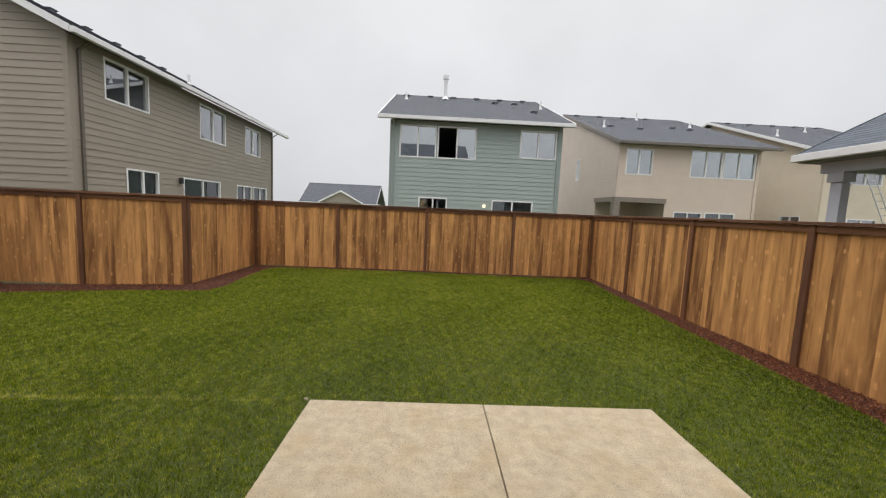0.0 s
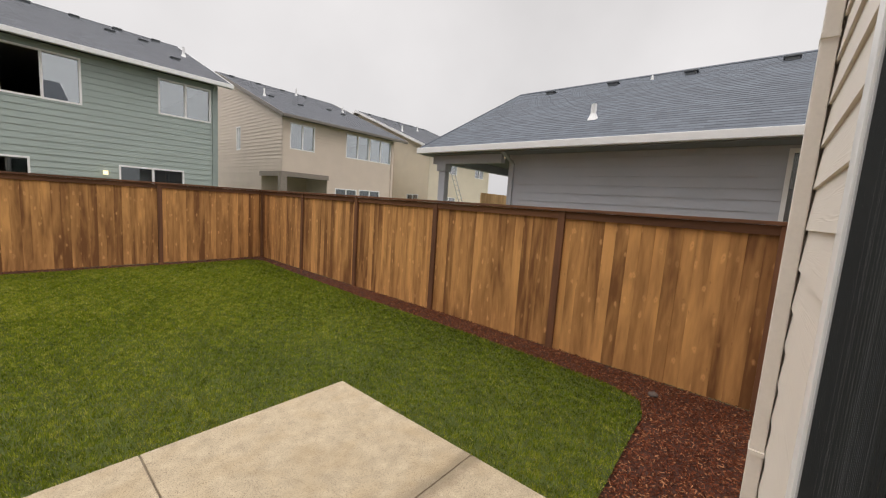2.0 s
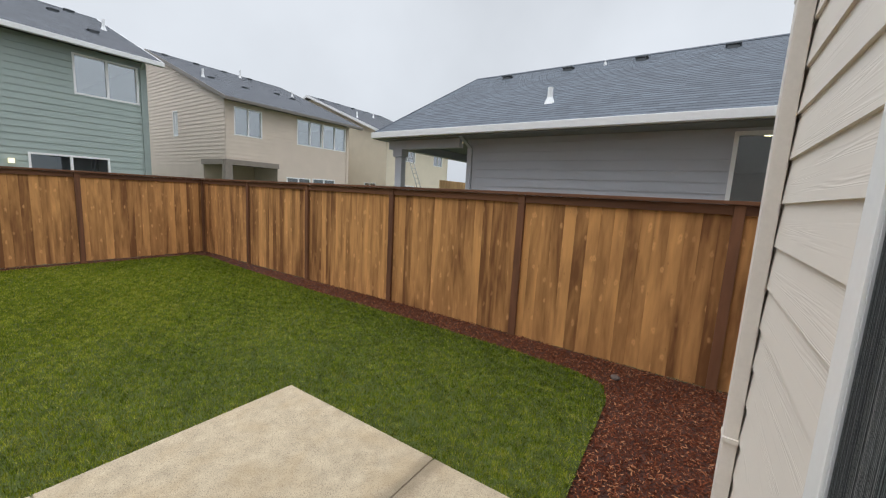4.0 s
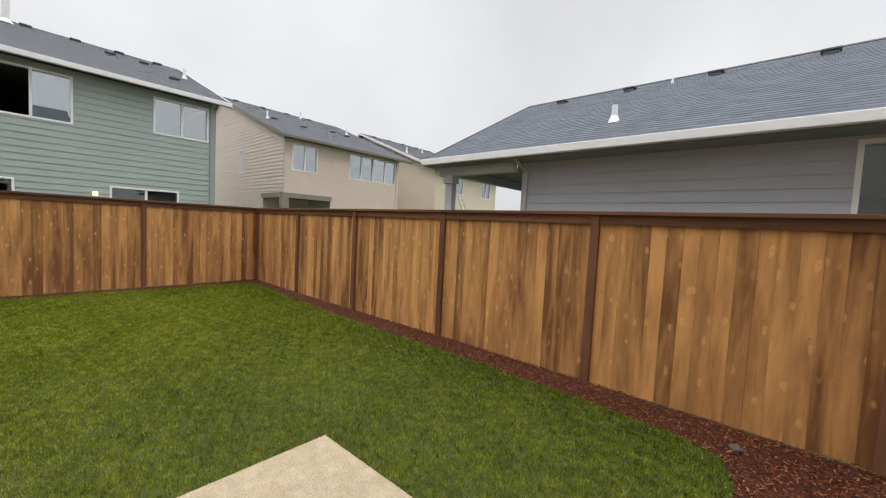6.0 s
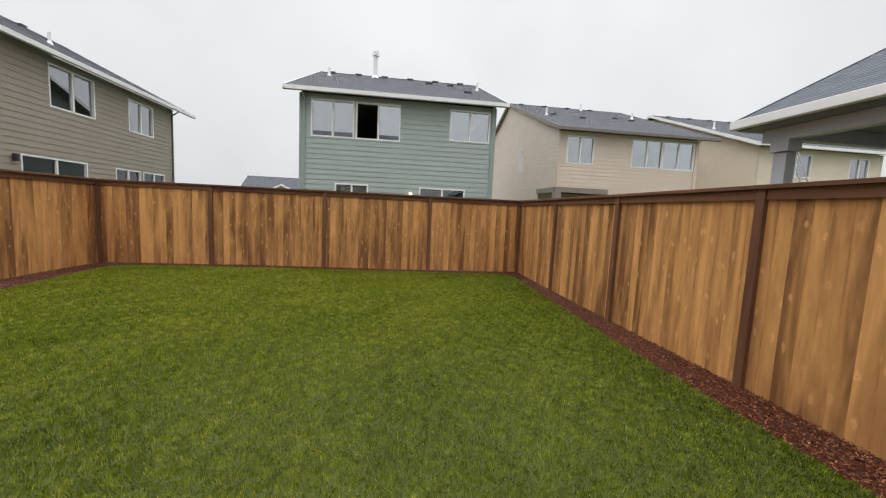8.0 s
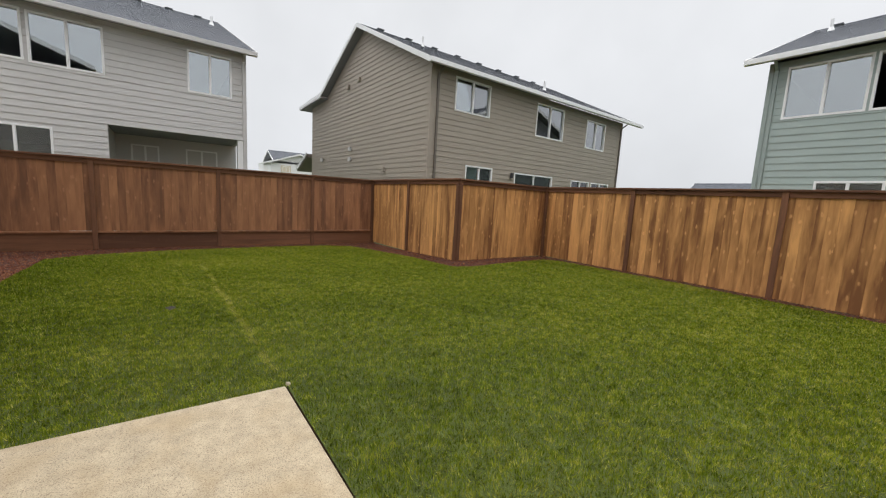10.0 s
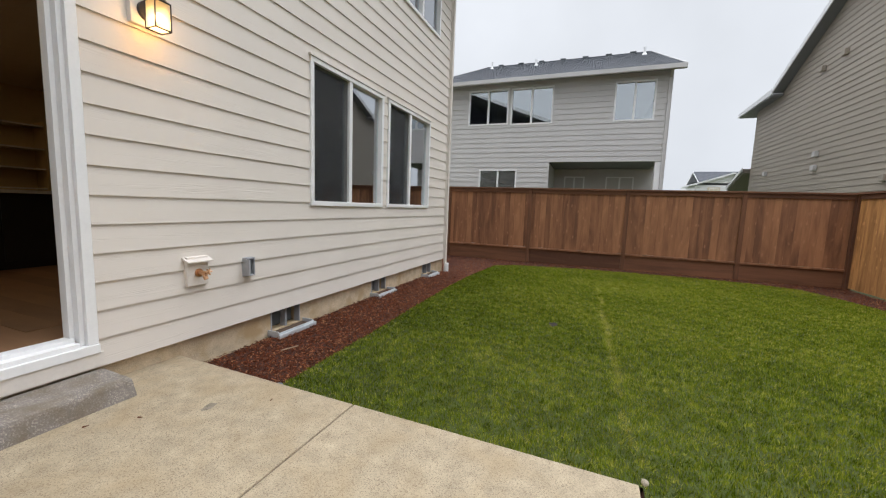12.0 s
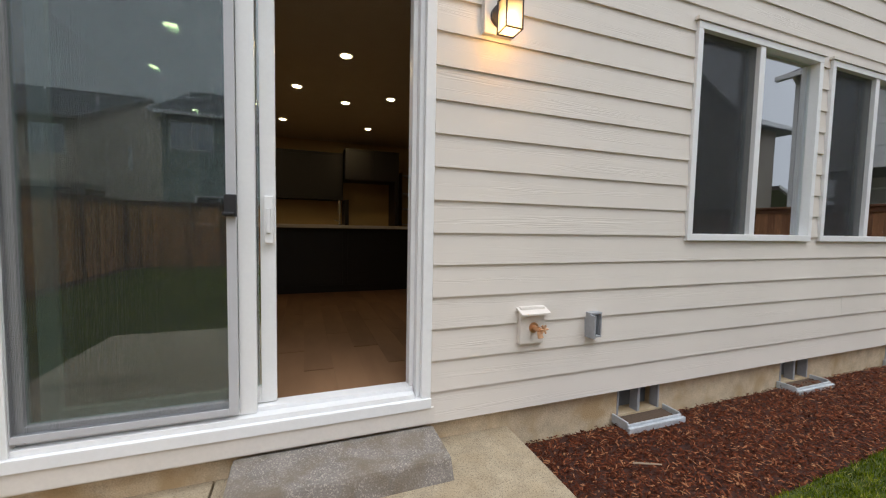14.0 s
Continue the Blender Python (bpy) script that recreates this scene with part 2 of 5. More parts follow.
def glass_mat(name, gloss, tint=(0.75, 0.8, 0.78)):
    """Coated window glass: part mirror, part clear."""
    m = bpy.data.materials.new(name)
    m.use_nodes = True
    n, l = m.node_tree.nodes, m.node_tree.links
    n.remove(n["Principled BSDF"])
    g, t, mx, lw, ma = (n.new("ShaderNodeBsdfGlossy"), n.new("ShaderNodeBsdfTransparent"), n.new("ShaderNodeMixShader"),
                        n.new("ShaderNodeFresnel"), n.new("ShaderNodeMath"))
    g.inputs["Roughness"].default_value = 0.01
    g.inputs["Color"].default_value = (0.93, 0.96, 1.0, 1)
    t.inputs["Color"].default_value = (*tint, 1)
    lw.inputs["IOR"].default_value = 1.5
    ma.operation, ma.inputs[1].default_value = "ADD", gloss
    ma.use_clamp = True
    l.new(lw.outputs[0], ma.inputs[0])
    l.new(ma.outputs[0], mx.inputs[0])
    l.new(t.outputs[0], mx.inputs[1])
    l.new(g.outputs[0], mx.inputs[2])
    l.new(mx.outputs[0], n["Material Output"].inputs[0])
    return m


def mesh_screen_mat(name, cover):
    m = bpy.data.materials.new(name)
    m.use_nodes = True
    n, l = m.node_tree.nodes, m.node_tree.links
    b = n["Principled BSDF"]
    b.inputs["Base Color"].default_value = (0.030, 0.034, 0.037, 1)
    b.inputs["Roughness"].default_value = 0.7
    t, mx = n.new("ShaderNodeBsdfTransparent"), n.new("ShaderNodeMixShader")
    mx.inputs[0].default_value = cover
    l.new(t.outputs[0], mx.inputs[1])
    l.new(b.outputs[0], mx.inputs[2])
    l.new(mx.outputs[0], n["Material Output"].inputs[0])
    return m


def glow_mat(name, colour, strength):
    m = bpy.data.materials.new(name)
    m.use_nodes = True
    b = m.node_tree.nodes["Principled BSDF"]
    b.inputs["Base Color"].default_value = (*colour, 1)
    b.inputs["Emission Color"].default_value = (*colour, 1)
    b.inputs["Emission Strength"].default_value = strength
    return m


def patio_mat(name, colour, aggregate=0.5, speck=(0.34, 0.29, 0.26), damp=None, grain=230, stain=0.42, stain_scale=3.4):
    """Sand-finished concrete with exposed pebbles, stains and pits."""
    m = mat(name, colour, rough=0.85, vary=0.30, scale=11.0, fine=140, bump=0.8, dist=0.004)
    n, l = m.node_tree.nodes, m.node_tree.links
    b = n["Principled BSDF"]
    src = b.inputs["Base Color"].links[0].from_socket
    tc = n.new("ShaderNodeTexCoord")
    v = n.new("ShaderNodeTexVoronoi")
    v.inputs["Scale"].default_value = grain
    l.new(tc.outputs["Object"], v.inputs["Vector"])
    r = n.new("ShaderNodeMapRange")
    r.inputs["From Min"].default_value, r.inputs["From Max"].default_value = 0.62, 0.85
    r.inputs["To Min"].default_value, r.inputs["To Max"].default_value = 0.0, aggregate
    l.new(v.outputs["Color"], r.inputs["Value"])
    mx = n.new("ShaderNodeMix")
    mx.data_type = "RGBA"
    mx.inputs["B"].default_value = (colour[0] * speck[0], colour[1] * speck[1], colour[2] * speck[2], 1)
    l.new(r.outputs[0], mx.inputs["Factor"])
    l.new(src, mx.inputs["A"])
    st = n.new("ShaderNodeTexNoise")
    st.inputs["Scale"].default_value, st.inputs["Detail"].default_value, st.inputs["Distortion"].default_value = stain_scale, 8, 0.4
    l.new(tc.outputs["Object"], st.inputs["Vector"])
    sr = n.new("ShaderNodeMapRange")
    sr.inputs["From Min"].default_value, sr.inputs["From Max"].default_value = 0.46, 0.68
    sr.inputs["To Min"].default_value, sr.inputs["To Max"].default_value = 0.0, stain
    l.new(st.outputs["Fac"], sr.inputs["Value"])
    m2 = n.new("ShaderNodeMix")
    m2.data_type = "RGBA"
    m2.inputs["B"].default_value = (colour[0] * 0.76, colour[1] * 0.66, colour[2] * 0.50, 1)
    l.new(sr.outputs[0], m2.inputs["Factor"])
    l.new(mx.outputs["Result"], m2.inputs["A"])
    last = m2.outputs["Result"]
    if damp:
        xyz, dy, ax = n.new("ShaderNodeSeparateXYZ"), n.new("ShaderNodeMath"), n.new("ShaderNodeMath")
        l.new(tc.outputs["Object"], xyz.inputs[0])
        wav = n.new("ShaderNodeMath")
        wav.operation, wav.inputs[1].default_value = "MULTIPLY_ADD", 0.10
        l.new(st.outputs["Fac"], wav.inputs[0])
        l.new(xyz.outputs["Y"], wav.inputs[2])
        dy.operation, dy.inputs[1].default_value = "SUBTRACT", damp[0] + 0.05
        l.new(wav.outputs[0], dy.inputs[0])
        ax.operation = "ABSOLUTE"
        l.new(dy.outputs[0], ax.inputs[0])
        near, east, both = n.new("ShaderNodeMapRange"), n.new("ShaderNodeMapRange"), n.new("ShaderNodeMath")
        near.interpolation_type = east.interpolation_type = "SMOOTHSTEP"
        near.inputs["From Min"].default_value, near.inputs["From Max"].default_value = 0.03, 0.12
        near.inputs["To Min"].default_value, near.inputs["To Max"].default_value = 0.6, 0.0
        east.inputs["From Min"].default_value, east.inputs["From Max"].default_value = damp[1], damp[2]
        l.new(ax.outputs[0], near.inputs["Value"])
        l.new(xyz.outputs["X"], east.inputs["Value"])
        both.operation = "MULTIPLY"
        l.new(near.outputs[0], both.inputs[0])
        l.new(east.outputs[0], both.inputs[1])
        wet = n.new("ShaderNodeMix")
        wet.data_type = "RGBA"
        wet.inputs["B"].default_value = (colour[0] * 0.36, colour[1] * 0.33, colour[2] * 0.30, 1)
        l.new(both.outputs[0], wet.inputs["Factor"])
        l.new(last, wet.inputs["A"])
        last = wet.outputs["Result"]
    l.new(last, b.inputs["Base Color"])
    return m


def blade_mat(name):
    m = bpy.data.materials.new(name)
    m.use_nodes = True
    n, l = m.node_tree.nodes, m.node_tree.links
    b = n["Principled BSDF"]
    b.inputs["Roughness"].default_value = 0.6
    b.inputs["Specular IOR Level"].default_value = 0.04
    at = n.new("ShaderNodeAttribute")
    at.attribute_name = "tone"
    rp = n.new("ShaderNodeValToRGB")
    e = rp.color_ramp.elements
    e[0].position, e[0].color = 0.0, (0.040, 0.064, 0.003, 1)
    e[1].position, e[1].color = 1.0, (0.40, 0.36, 0.10, 1)
    mid = e.new(0.45)
    mid.color = (0.134, 0.174, 0.010, 1)
    top = e.new(0.75)
    top.color = (0.280, 0.292, 0.026, 1)
    l.new(at.outputs["Fac"], rp.inputs["Fac"])
    l.new(rp.outputs[0], b.inputs["Base Color"])
    tl, mx = n.new("ShaderNodeBsdfTranslucent"), n.new("ShaderNodeMixShader")
    l.new(rp.outputs[0], tl.inputs["Color"])
    mx.inputs[0].default_value = 0.4
    l.new(b.outputs[0], mx.inputs[1])
    l.new(tl.outputs[0], mx.inputs[2])
    l.new(mx.outputs[0], n["Material Output"].inputs[0])
    return m


def chip_mat(name):
    m = bpy.data.materials.new(name)
    m.use_nodes = True
    n, l = m.node_tree.nodes, m.node_tree.links
    b = n["Principled BSDF"]
    b.inputs["Roughness"].default_value = 0.85
    b.inputs["Specular IOR Level"].default_value = 0.12
    geo = n.new("ShaderNodeNewGeometry")
    rp = n.new("ShaderNodeValToRGB")
    e = rp.color_ramp.elements
    e[0].position, e[0].color = 0.0, (0.034, 0.009, 0.004, 1)
    e[1].position, e[1].color = 1.0, (0.33, 0.165, 0.08, 1)
    mid = e.new(0.55)
    mid.color = (0.088, 0.024, 0.010, 1)
    top = e.new(0.83)
    top.color = (0.165, 0.050, 0.021, 1)
    l.new(geo.outputs["Random Per Island"], rp.inputs["Fac"])
    l.new(rp.outputs[0], b.inputs["Base Color"])
    return m


M_siding_own = siding_mat("greige_siding", (0.70, 0.645, 0.585))
M_siding_brown = siding_mat("brown_siding", (0.325, 0.285, 0.236), 1)
M_siding_brown_x = siding_mat("brown_siding_gable", (0.325, 0.285, 0.236), 0)
M_siding_teal = siding_mat("sage_green_siding", (0.340, 0.400, 0.378), 0)
M_siding_tan = siding_mat("tan_siding", (0.625, 0.530, 0.445), 0)
M_siding_cream = siding_mat("cream_siding", (0.66, 0.585, 0.46), 0)
M_siding_grey = siding_mat("light_grey_siding", (0.525, 0.512, 0.502), 1)
M_siding_blue = siding_mat("blue_grey_siding", (0.45, 0.466, 0.515), 1)
M_white = mat("white_vinyl", (0.80, 0.80, 0.80), 0.35, vary=0.03, bump=0.02)
M_trim_own = mat("greige_trim_paint", (0.69, 0.64, 0.585), 0.5, vary=0.05, bump=0.05)
M_gutter = mat("white_gutter_metal", (0.74, 0.74, 0.74), 0.4, vary=0.06, bump=0.02)
M_gutter_brown = mat("brown_gutter_metal", (0.16, 0.14, 0.12), 0.4, vary=0.06, bump=0.02)
# one dark blue-grey for soffits, roof decks, attic decks and gable backs
M_soffit = mat("dark_soffit", (0.20, 0.205, 0.22), 0.7, vary=0.05)
M_shingle = shingle_mat("charcoal_shingles", (0.072, 0.078, 0.092))
M_shingle_blue = shingle_mat("slate_grey_shingles", (0.072, 0.084, 0.104))
M_glass = glass_mat("coated_glass", 0.30)
M_glass_plain = glass_mat("plain_glass", 0.07, (0.6, 0.66, 0.64))
M_glass_own = glass_mat("clear_glass", 0.24, (0.78, 0.86, 0.82))
M_glass_clear = glass_mat("sky_reflecting_glass", 0.42, (0.74, 0.86, 0.80))
M_glass_door = glass_mat("patio_door_glass", 0.31, (0.74, 0.86, 0.80))
M_screen = mesh_screen_mat("insect_screen", 0.38)
M_screen_door = mesh_screen_mat("door_insect_screen", 0.25)
M_screen_wire = mat("door_screen_wire", (0.030, 0.034, 0.037), 0.6, vary=0.1, bump=0.0)
# the dimness of the neighbours' rooms is put into this dark deck colour
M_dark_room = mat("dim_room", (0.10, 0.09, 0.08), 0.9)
M_black = mat("black_metal", (0.02, 0.02, 0.022), 0.45, bump=0.05)
M_bronze = mat("dark_bronze_metal", (0.045, 0.042, 0.045), 0.4, metal=0.6, bump=0.05)
M_screenframe = mat("grey_aluminium", (0.50, 0.50, 0.52), 0.4, vary=0.04, bump=0.02)
M_galv = mat("galvanised_steel", (0.50, 0.53, 0.56), 0.45, metal=0.25, vary=0.2, scale=18, bump=0.1)
M_brass = mat("brass", (0.62, 0.36, 0.20), 0.35, metal=0.8, bump=0.1)
M_greyplastic = mat("grey_plastic", (0.33, 0.34, 0.36), 0.5, bump=0.05)
M_darkplastic = mat("dark_grey_plastic", (0.10, 0.11, 0.12), 0.5, bump=0.05)
M_board = wood_mat("cedar_stain", (0.66, 0.335, 0.118), (0.185, 0.080, 0.029), 0.60, (7.0, 7.0, 0.9))
M_board_dark = wood_mat("dark_cedar_stain", (0.36, 0.168, 0.080), (0.15, 0.068, 0.036), 0.5, (7.0, 7.0, 0.9))
M_post = wood_mat("dark_post_stain", (0.20, 0.090, 0.046), (0.10, 0.045, 0.025), 0.1)
M_rail = wood_mat("dark_rail_stain", (0.20, 0.090, 0.046), (0.10, 0.045, 0.025), 0.1, (0.8, 0.8, 9.0))
M_new_board = wood_mat("new_pine", (0.60, 0.38, 0.18), (0.42, 0.25, 0.11), 0.2)
M_patio = patio_mat("patio_concrete", (0.355, 0.290, 0.198), 0.62, damp=(1.54, 0.5, 1.3), grain=250)
M_step = patio_mat("step_concrete", (0.205, 0.182, 0.160), 0.75, (2.1, 2.05, 2.0), grain=190, stain=0.8, stain_scale=6.0)
M_found = patio_mat("foundation_concrete", (0.56, 0.45, 0.31), 0.15, stain=0.9, stain_scale=4.5)
M_soil = mat("bare_soil", (0.085, 0.055, 0.035), 0.95, vary=0.3, scale=3, fine=70, bump=0.6, dist=0.01)
M_lawn_base = mat("lawn_thatch", (0.048, 0.063, 0.005), 0.95, vary=0.3, scale=2, fine=110, bump=0.8, dist=0.012)
M_mulch_base = mat("mulch_bed", (0.045, 0.013, 0.006), 0.95, vary=0.4, scale=14, fine=120, bump=0.9, dist=0.015)
M_far_ground = mat("far_ground", (0.07, 0.085, 0.035), 0.95, vary=0.3, scale=0.3, fine=5)
M_blade = blade_mat("grass_blades")
M_chip = chip_mat("bark_chips")
M_cab = mat("espresso_cabinet", (0.012, 0.009, 0.009), 0.45, vary=0.2, stretch=(8, 8, 1))
M_counter = mat("pale_counter", (0.55, 0.50, 0.44), 0.25, vary=0.1, fine=120)
M_room_wall = mat("cream_wall_paint", (0.46, 0.33, 0.16), 0.8, vary=0.04)
M_ceiling = mat("ceiling_paint", (0.50, 0.43, 0.33), 0.85, vary=0.05)
M_floor = wood_mat("oak_floor", (0.25, 0.140, 0.074), (0.175, 0.096, 0.050), 0.0, (3.0, 1.0, 3.0))
M_steel = mat("brushed_steel", (0.55, 0.55, 0.55), 0.25, metal=0.9)
M_downlight = glow_mat("warm_downlight", (1.0, 0.78, 0.42), 16.0)
M_frost = bpy.data.materials.new("frosted_lantern_glass")
M_frost.use_nodes = True
fn, fl = M_frost.node_tree.nodes, M_frost.node_tree.links
f_tr, f_cl, f_mx = fn.new("ShaderNodeBsdfTranslucent"), fn.new("ShaderNodeBsdfTransparent"), fn.new("ShaderNodeMixShader")
f_tr.inputs["Color"].default_value = (0.95, 0.86, 0.66, 1)
f_mx.inputs[0].default_value = 0.65
fl.new(f_cl.outputs[0], f_mx.inputs[1])
fl.new(f_tr.outputs[0], f_mx.inputs[2])
fl.new(f_mx.outputs[0], fn["Material Output"].inputs[0])
M_bulb = glow_mat("warm_bulb", (1.0, 0.66, 0.28), 14.0)


# ---- mesh tools ----
class Build:
    """Gathers boxes and free solids for one mesh."""

    def __init__(self):
        self.v, self.f, self.uv = [], [], None

    def hexa(self, p):
        """Eight corners: four below, four above, both anticlockwise from above."""
        k = len(self.v)
        self.v += [tuple(q) for q in p]
        self.f += [(k + 3, k + 2, k + 1, k), (k + 4, k + 5, k + 6, k + 7), (k, k + 1, k + 5, k + 4),
                   (k + 1, k + 2, k + 6, k + 5), (k + 2, k + 3, k + 7, k + 6), (k + 3, k, k + 4, k + 7)]
        return self

    def box(self, x0, x1, y0, y1, z0, z1):
        x0, x1 = min(x0, x1), max(x0, x1)
        y0, y1 = min(y0, y1), max(y0, y1)
        return self.hexa([(x0, y0, z0), (x1, y0, z0), (x1, y1, z0), (x0, y1, z0),
                          (x0, y0, z1), (x1, y0, z1), (x1, y1, z1), (x0, y1, z1)])

    def tube(self, a, b, r, n=10, r2=None):
        a, b = Vector(a), Vector(b)
        q = (b - a).to_track_quat("Z", "Y")
        k = len(self.v)
        for c, rr in ((a, r), (b, r if r2 is None else r2)):
            for i in range(n):
                w = 2 * math.pi * i / n
                self.v.append(tuple(c + q @ Vector((rr * math.cos(w), rr * math.sin(w), 0))))
        for i in range(n):
            j = (i + 1) % n
            self.f.append((k + i, k + j, k + n + j, k + n + i))
        self.f.append(tuple(k + n - 1 - i for i in range(n)))
        self.f.append(tuple(k + n + i for i in range(n)))
        return self

    def mesh(self, name, material, bevel=0.0):
        me = bpy.data.meshes.new(name)
        me.from_pydata(self.v, [], self.f)
        me.materials.append(material)
        bm = bmesh.new()
        bm.from_mesh(me)
        bmesh.ops.recalc_face_normals(bm, faces=bm.faces)
        if bevel:
            bmesh.ops.bevel(bm, geom=bm.edges[:], offset=bevel, segments=2, affect="EDGES", profile=0.6)
        bm.to_mesh(me)
        bm.free()
        return me


def part(name, build, material, parent=None, label="", bevel=0.0):
    ob = new(name, build.mesh(name, material, bevel) if isinstance(build, Build) else build)
    if parent:
        ob.parent = parent
        ob.matrix_parent_inverse = parent.matrix_basis.inverted()
    if label:
        ob["label"] = label
    return ob


def thing(name, label, category, place=(0, 0, 0), group="", kind=""):
    ob = new(name)
    ob.location = place
    ob.empty_display_size = 0.2
    ob.matrix_basis = Matrix.Translation(place)
    return tagged(ob, label, category, group, kind)


class Face:
    """A wall's own frame: u along it, v out of it, z up."""

    def __init__(self, axis, at, out):
        self.axis, self.at, self.out = axis, at, out

    def p(self, u, v, z):
        w = self.at + v * self.out
        return (u, w, z) if self.axis == "y" else (w, u, z)

    def box(self, b, u0, u1, v0, v1, z0, z1):
        a, c = self.p(u0, v0, z0), self.p(u1, v1, z1)
        return b.box(a[0], c[0], a[1], c[1], z0, z1)

    def lap(self, b, ua, ub, za, zb, v_low, v_high, uc=None, ud=None):
        """A lapped plank: proud below, flush above. uc, ud: its ends at the top where they slant."""
        uc, ud = ua if uc is None else uc, ub if ud is None else ud
        lo, hi = [self.p(ua, 0, za), self.p(ub, 0, za), self.p(ub, v_low, za), self.p(ua, v_low, za)], \
                 [self.p(uc, 0, zb), self.p(ud, 0, zb), self.p(ud, v_high, zb), self.p(uc, v_high, zb)]
        return b.hexa(lo + hi)


def cut(u0, u1, za, zb, holes):
    """The pieces of a course from u0 to u1 that the holes leave."""
    levels = sorted({za, zb, *[z for h in holes for z in (h[2], h[3]) if za < z < zb]})
    out = []
    for a, b in zip(levels, levels[1:]):
        spans = [(u0, u1)]
        for h in holes:
            if h[2] < b - 1e-6 and h[3] > a + 1e-6:
                nxt = []
                for s, e in spans:
                    if h[1] <= s or h[0] >= e:
                        nxt.append((s, e))
                    else:
                        if h[0] > s:
                            nxt.append((s, h[0]))
                        if h[1] < e:
                            nxt.append((h[1], e))
                spans = nxt
        out += [(s, e, a, b) for s, e in spans if e - s > 0.01]
    return out


def siding(face, u0, u1, z0, z1, holes, exposure=0.178, ends=None):
    """All courses of a wall in one Build. ends: (low, high) of u at a height, for gables."""
    b = Build()
    z = z0
    while z < z1 - 0.01:
        top = min(z + exposure, z1)
        for s, e, a, c in cut(u0, u1, z, top, holes):
            fa, fc = (a - z) / exposure, (c - z) / exposure
            uc, ud = s, e
            if ends:
                la, ha = ends(a)
                lc, hc = ends(c)
                s, e, uc, ud = max(s, la), min(e, ha), max(uc, lc), min(ud, hc)
                if e - s < 0.02:
                    continue
                if ud - uc < 0.01:
                    uc = ud = (s + e) / 2
            face.lap(b, s, e, a, c, 0.024 - 0.016 * fa, 0.024 - 0.016 * fc, uc, ud)
        z = top
    return b


def wall_core(face, u0, u1, z0, z1, holes, thick=0.14):
    b = Build()
    for s, e, a, c in cut(u0, u1, z0, z1, holes):
        face.box(b, s, e, -thick, 0.0, a, c)
    return b


def window(face, u0, u1, z0, z1, parent=None, name="window", frame_w=0.05, split=0.5, glass=None, screen=None, label="", kind="", proud=0.03, open_sash=False):
    """A sliding window: white frame, middle bar, two panes, and the insect screen where there is one."""
    if parent:
        top = part(name, Build(), M_white, parent)
    else:
        top = thing(name, label, "window", face.p((u0 + u1) / 2, 0, z0), kind=kind)
    b = Build()
    for r in ((u0, u1, z0, z0 + frame_w), (u0, u1, z1 - frame_w, z1), (u0, u0 + frame_w, z0 + frame_w, z1 - frame_w), (u1 - frame_w, u1, z0 + frame_w, z1 - frame_w)):
        face.box(b, r[0], r[1], -0.08, proud, r[2], r[3])
    um = u0 + (u1 - u0) * split
    if parent:
        top.data = b.mesh(name, M_white)
        bar_parent = top
    else:
        part("window_frame", b, M_white, top, bevel=0.004)
        bar_parent = top
    part("mullion", face.box(Build(), um - 0.03, um + 0.03, -0.06, proud - 0.008, z0 + frame_w, z1 - frame_w), M_white, bar_parent)
    for a, c, v in ((u0 + frame_w, um - 0.03, -0.03), (um + 0.03, u1 - frame_w, -0.045)):
        if open_sash and v == -0.03:
            continue
        pane = part("pane", face.box(Build(), a, c, v - 0.005, v, z0 + frame_w, z1 - frame_w), (M_glass_clear if screen is not None and v == -0.03 else glass or M_glass), bar_parent)
        pane.visible_shadow = False
    if screen is not None:
        a, c = ((u0 + frame_w, um - 0.03), (um + 0.03, u1 - frame_w))[screen]
        part("insect_screen", face.box(Build(), a, c, -0.006, -0.004, z0 + frame_w, z1 - frame_w), M_screen, bar_parent, "dark grey mesh screen")
    return top


def slope(name, corners, material, parent, exposure=0.145):
    """Shingle courses from eave to ridge. corners: eave a, eave b, ridge b, ridge a."""
    ea, eb, rb, ra = [Vector(c) for c in corners]
    n = max(2, round((ra - ea).length / exposure))
    up = (eb - ea).cross(ra - ea).normalized()
    if up.z < 0:
        up = -up
    width = (eb - ea).length
    v, f, uv = [], [], []
    for i in range(n + 1):
        p0, p1 = ea.lerp(ra, i / n), eb.lerp(rb, i / n)
        v += [tuple(q) for q in (p0, p1, p0 + up * 0.004, p1 + up * 0.004)]
        if i < n:
            k = 4 * i
            f += [(k, k + 1, k + 3, k + 2), (k + 2, k + 3, k + 5, k + 4)]
            y0, y1 = i * 0.145 + 0.002, i * 0.145 + 0.143
            uv += [(0, y0), (width, y0), (width, y0), (0, y0), (0, y0), (width, y0), (width, y1), (0, y1)]
    me = bpy.data.meshes.new(name)
    me.from_pydata(v, [], f)
    layer = me.uv_layers.new(name="UVMap")
    layer.data.foreach_set("uv", [c for q in uv for c in q])
    me.materials.append(material)
    return part(name, me, material, parent)


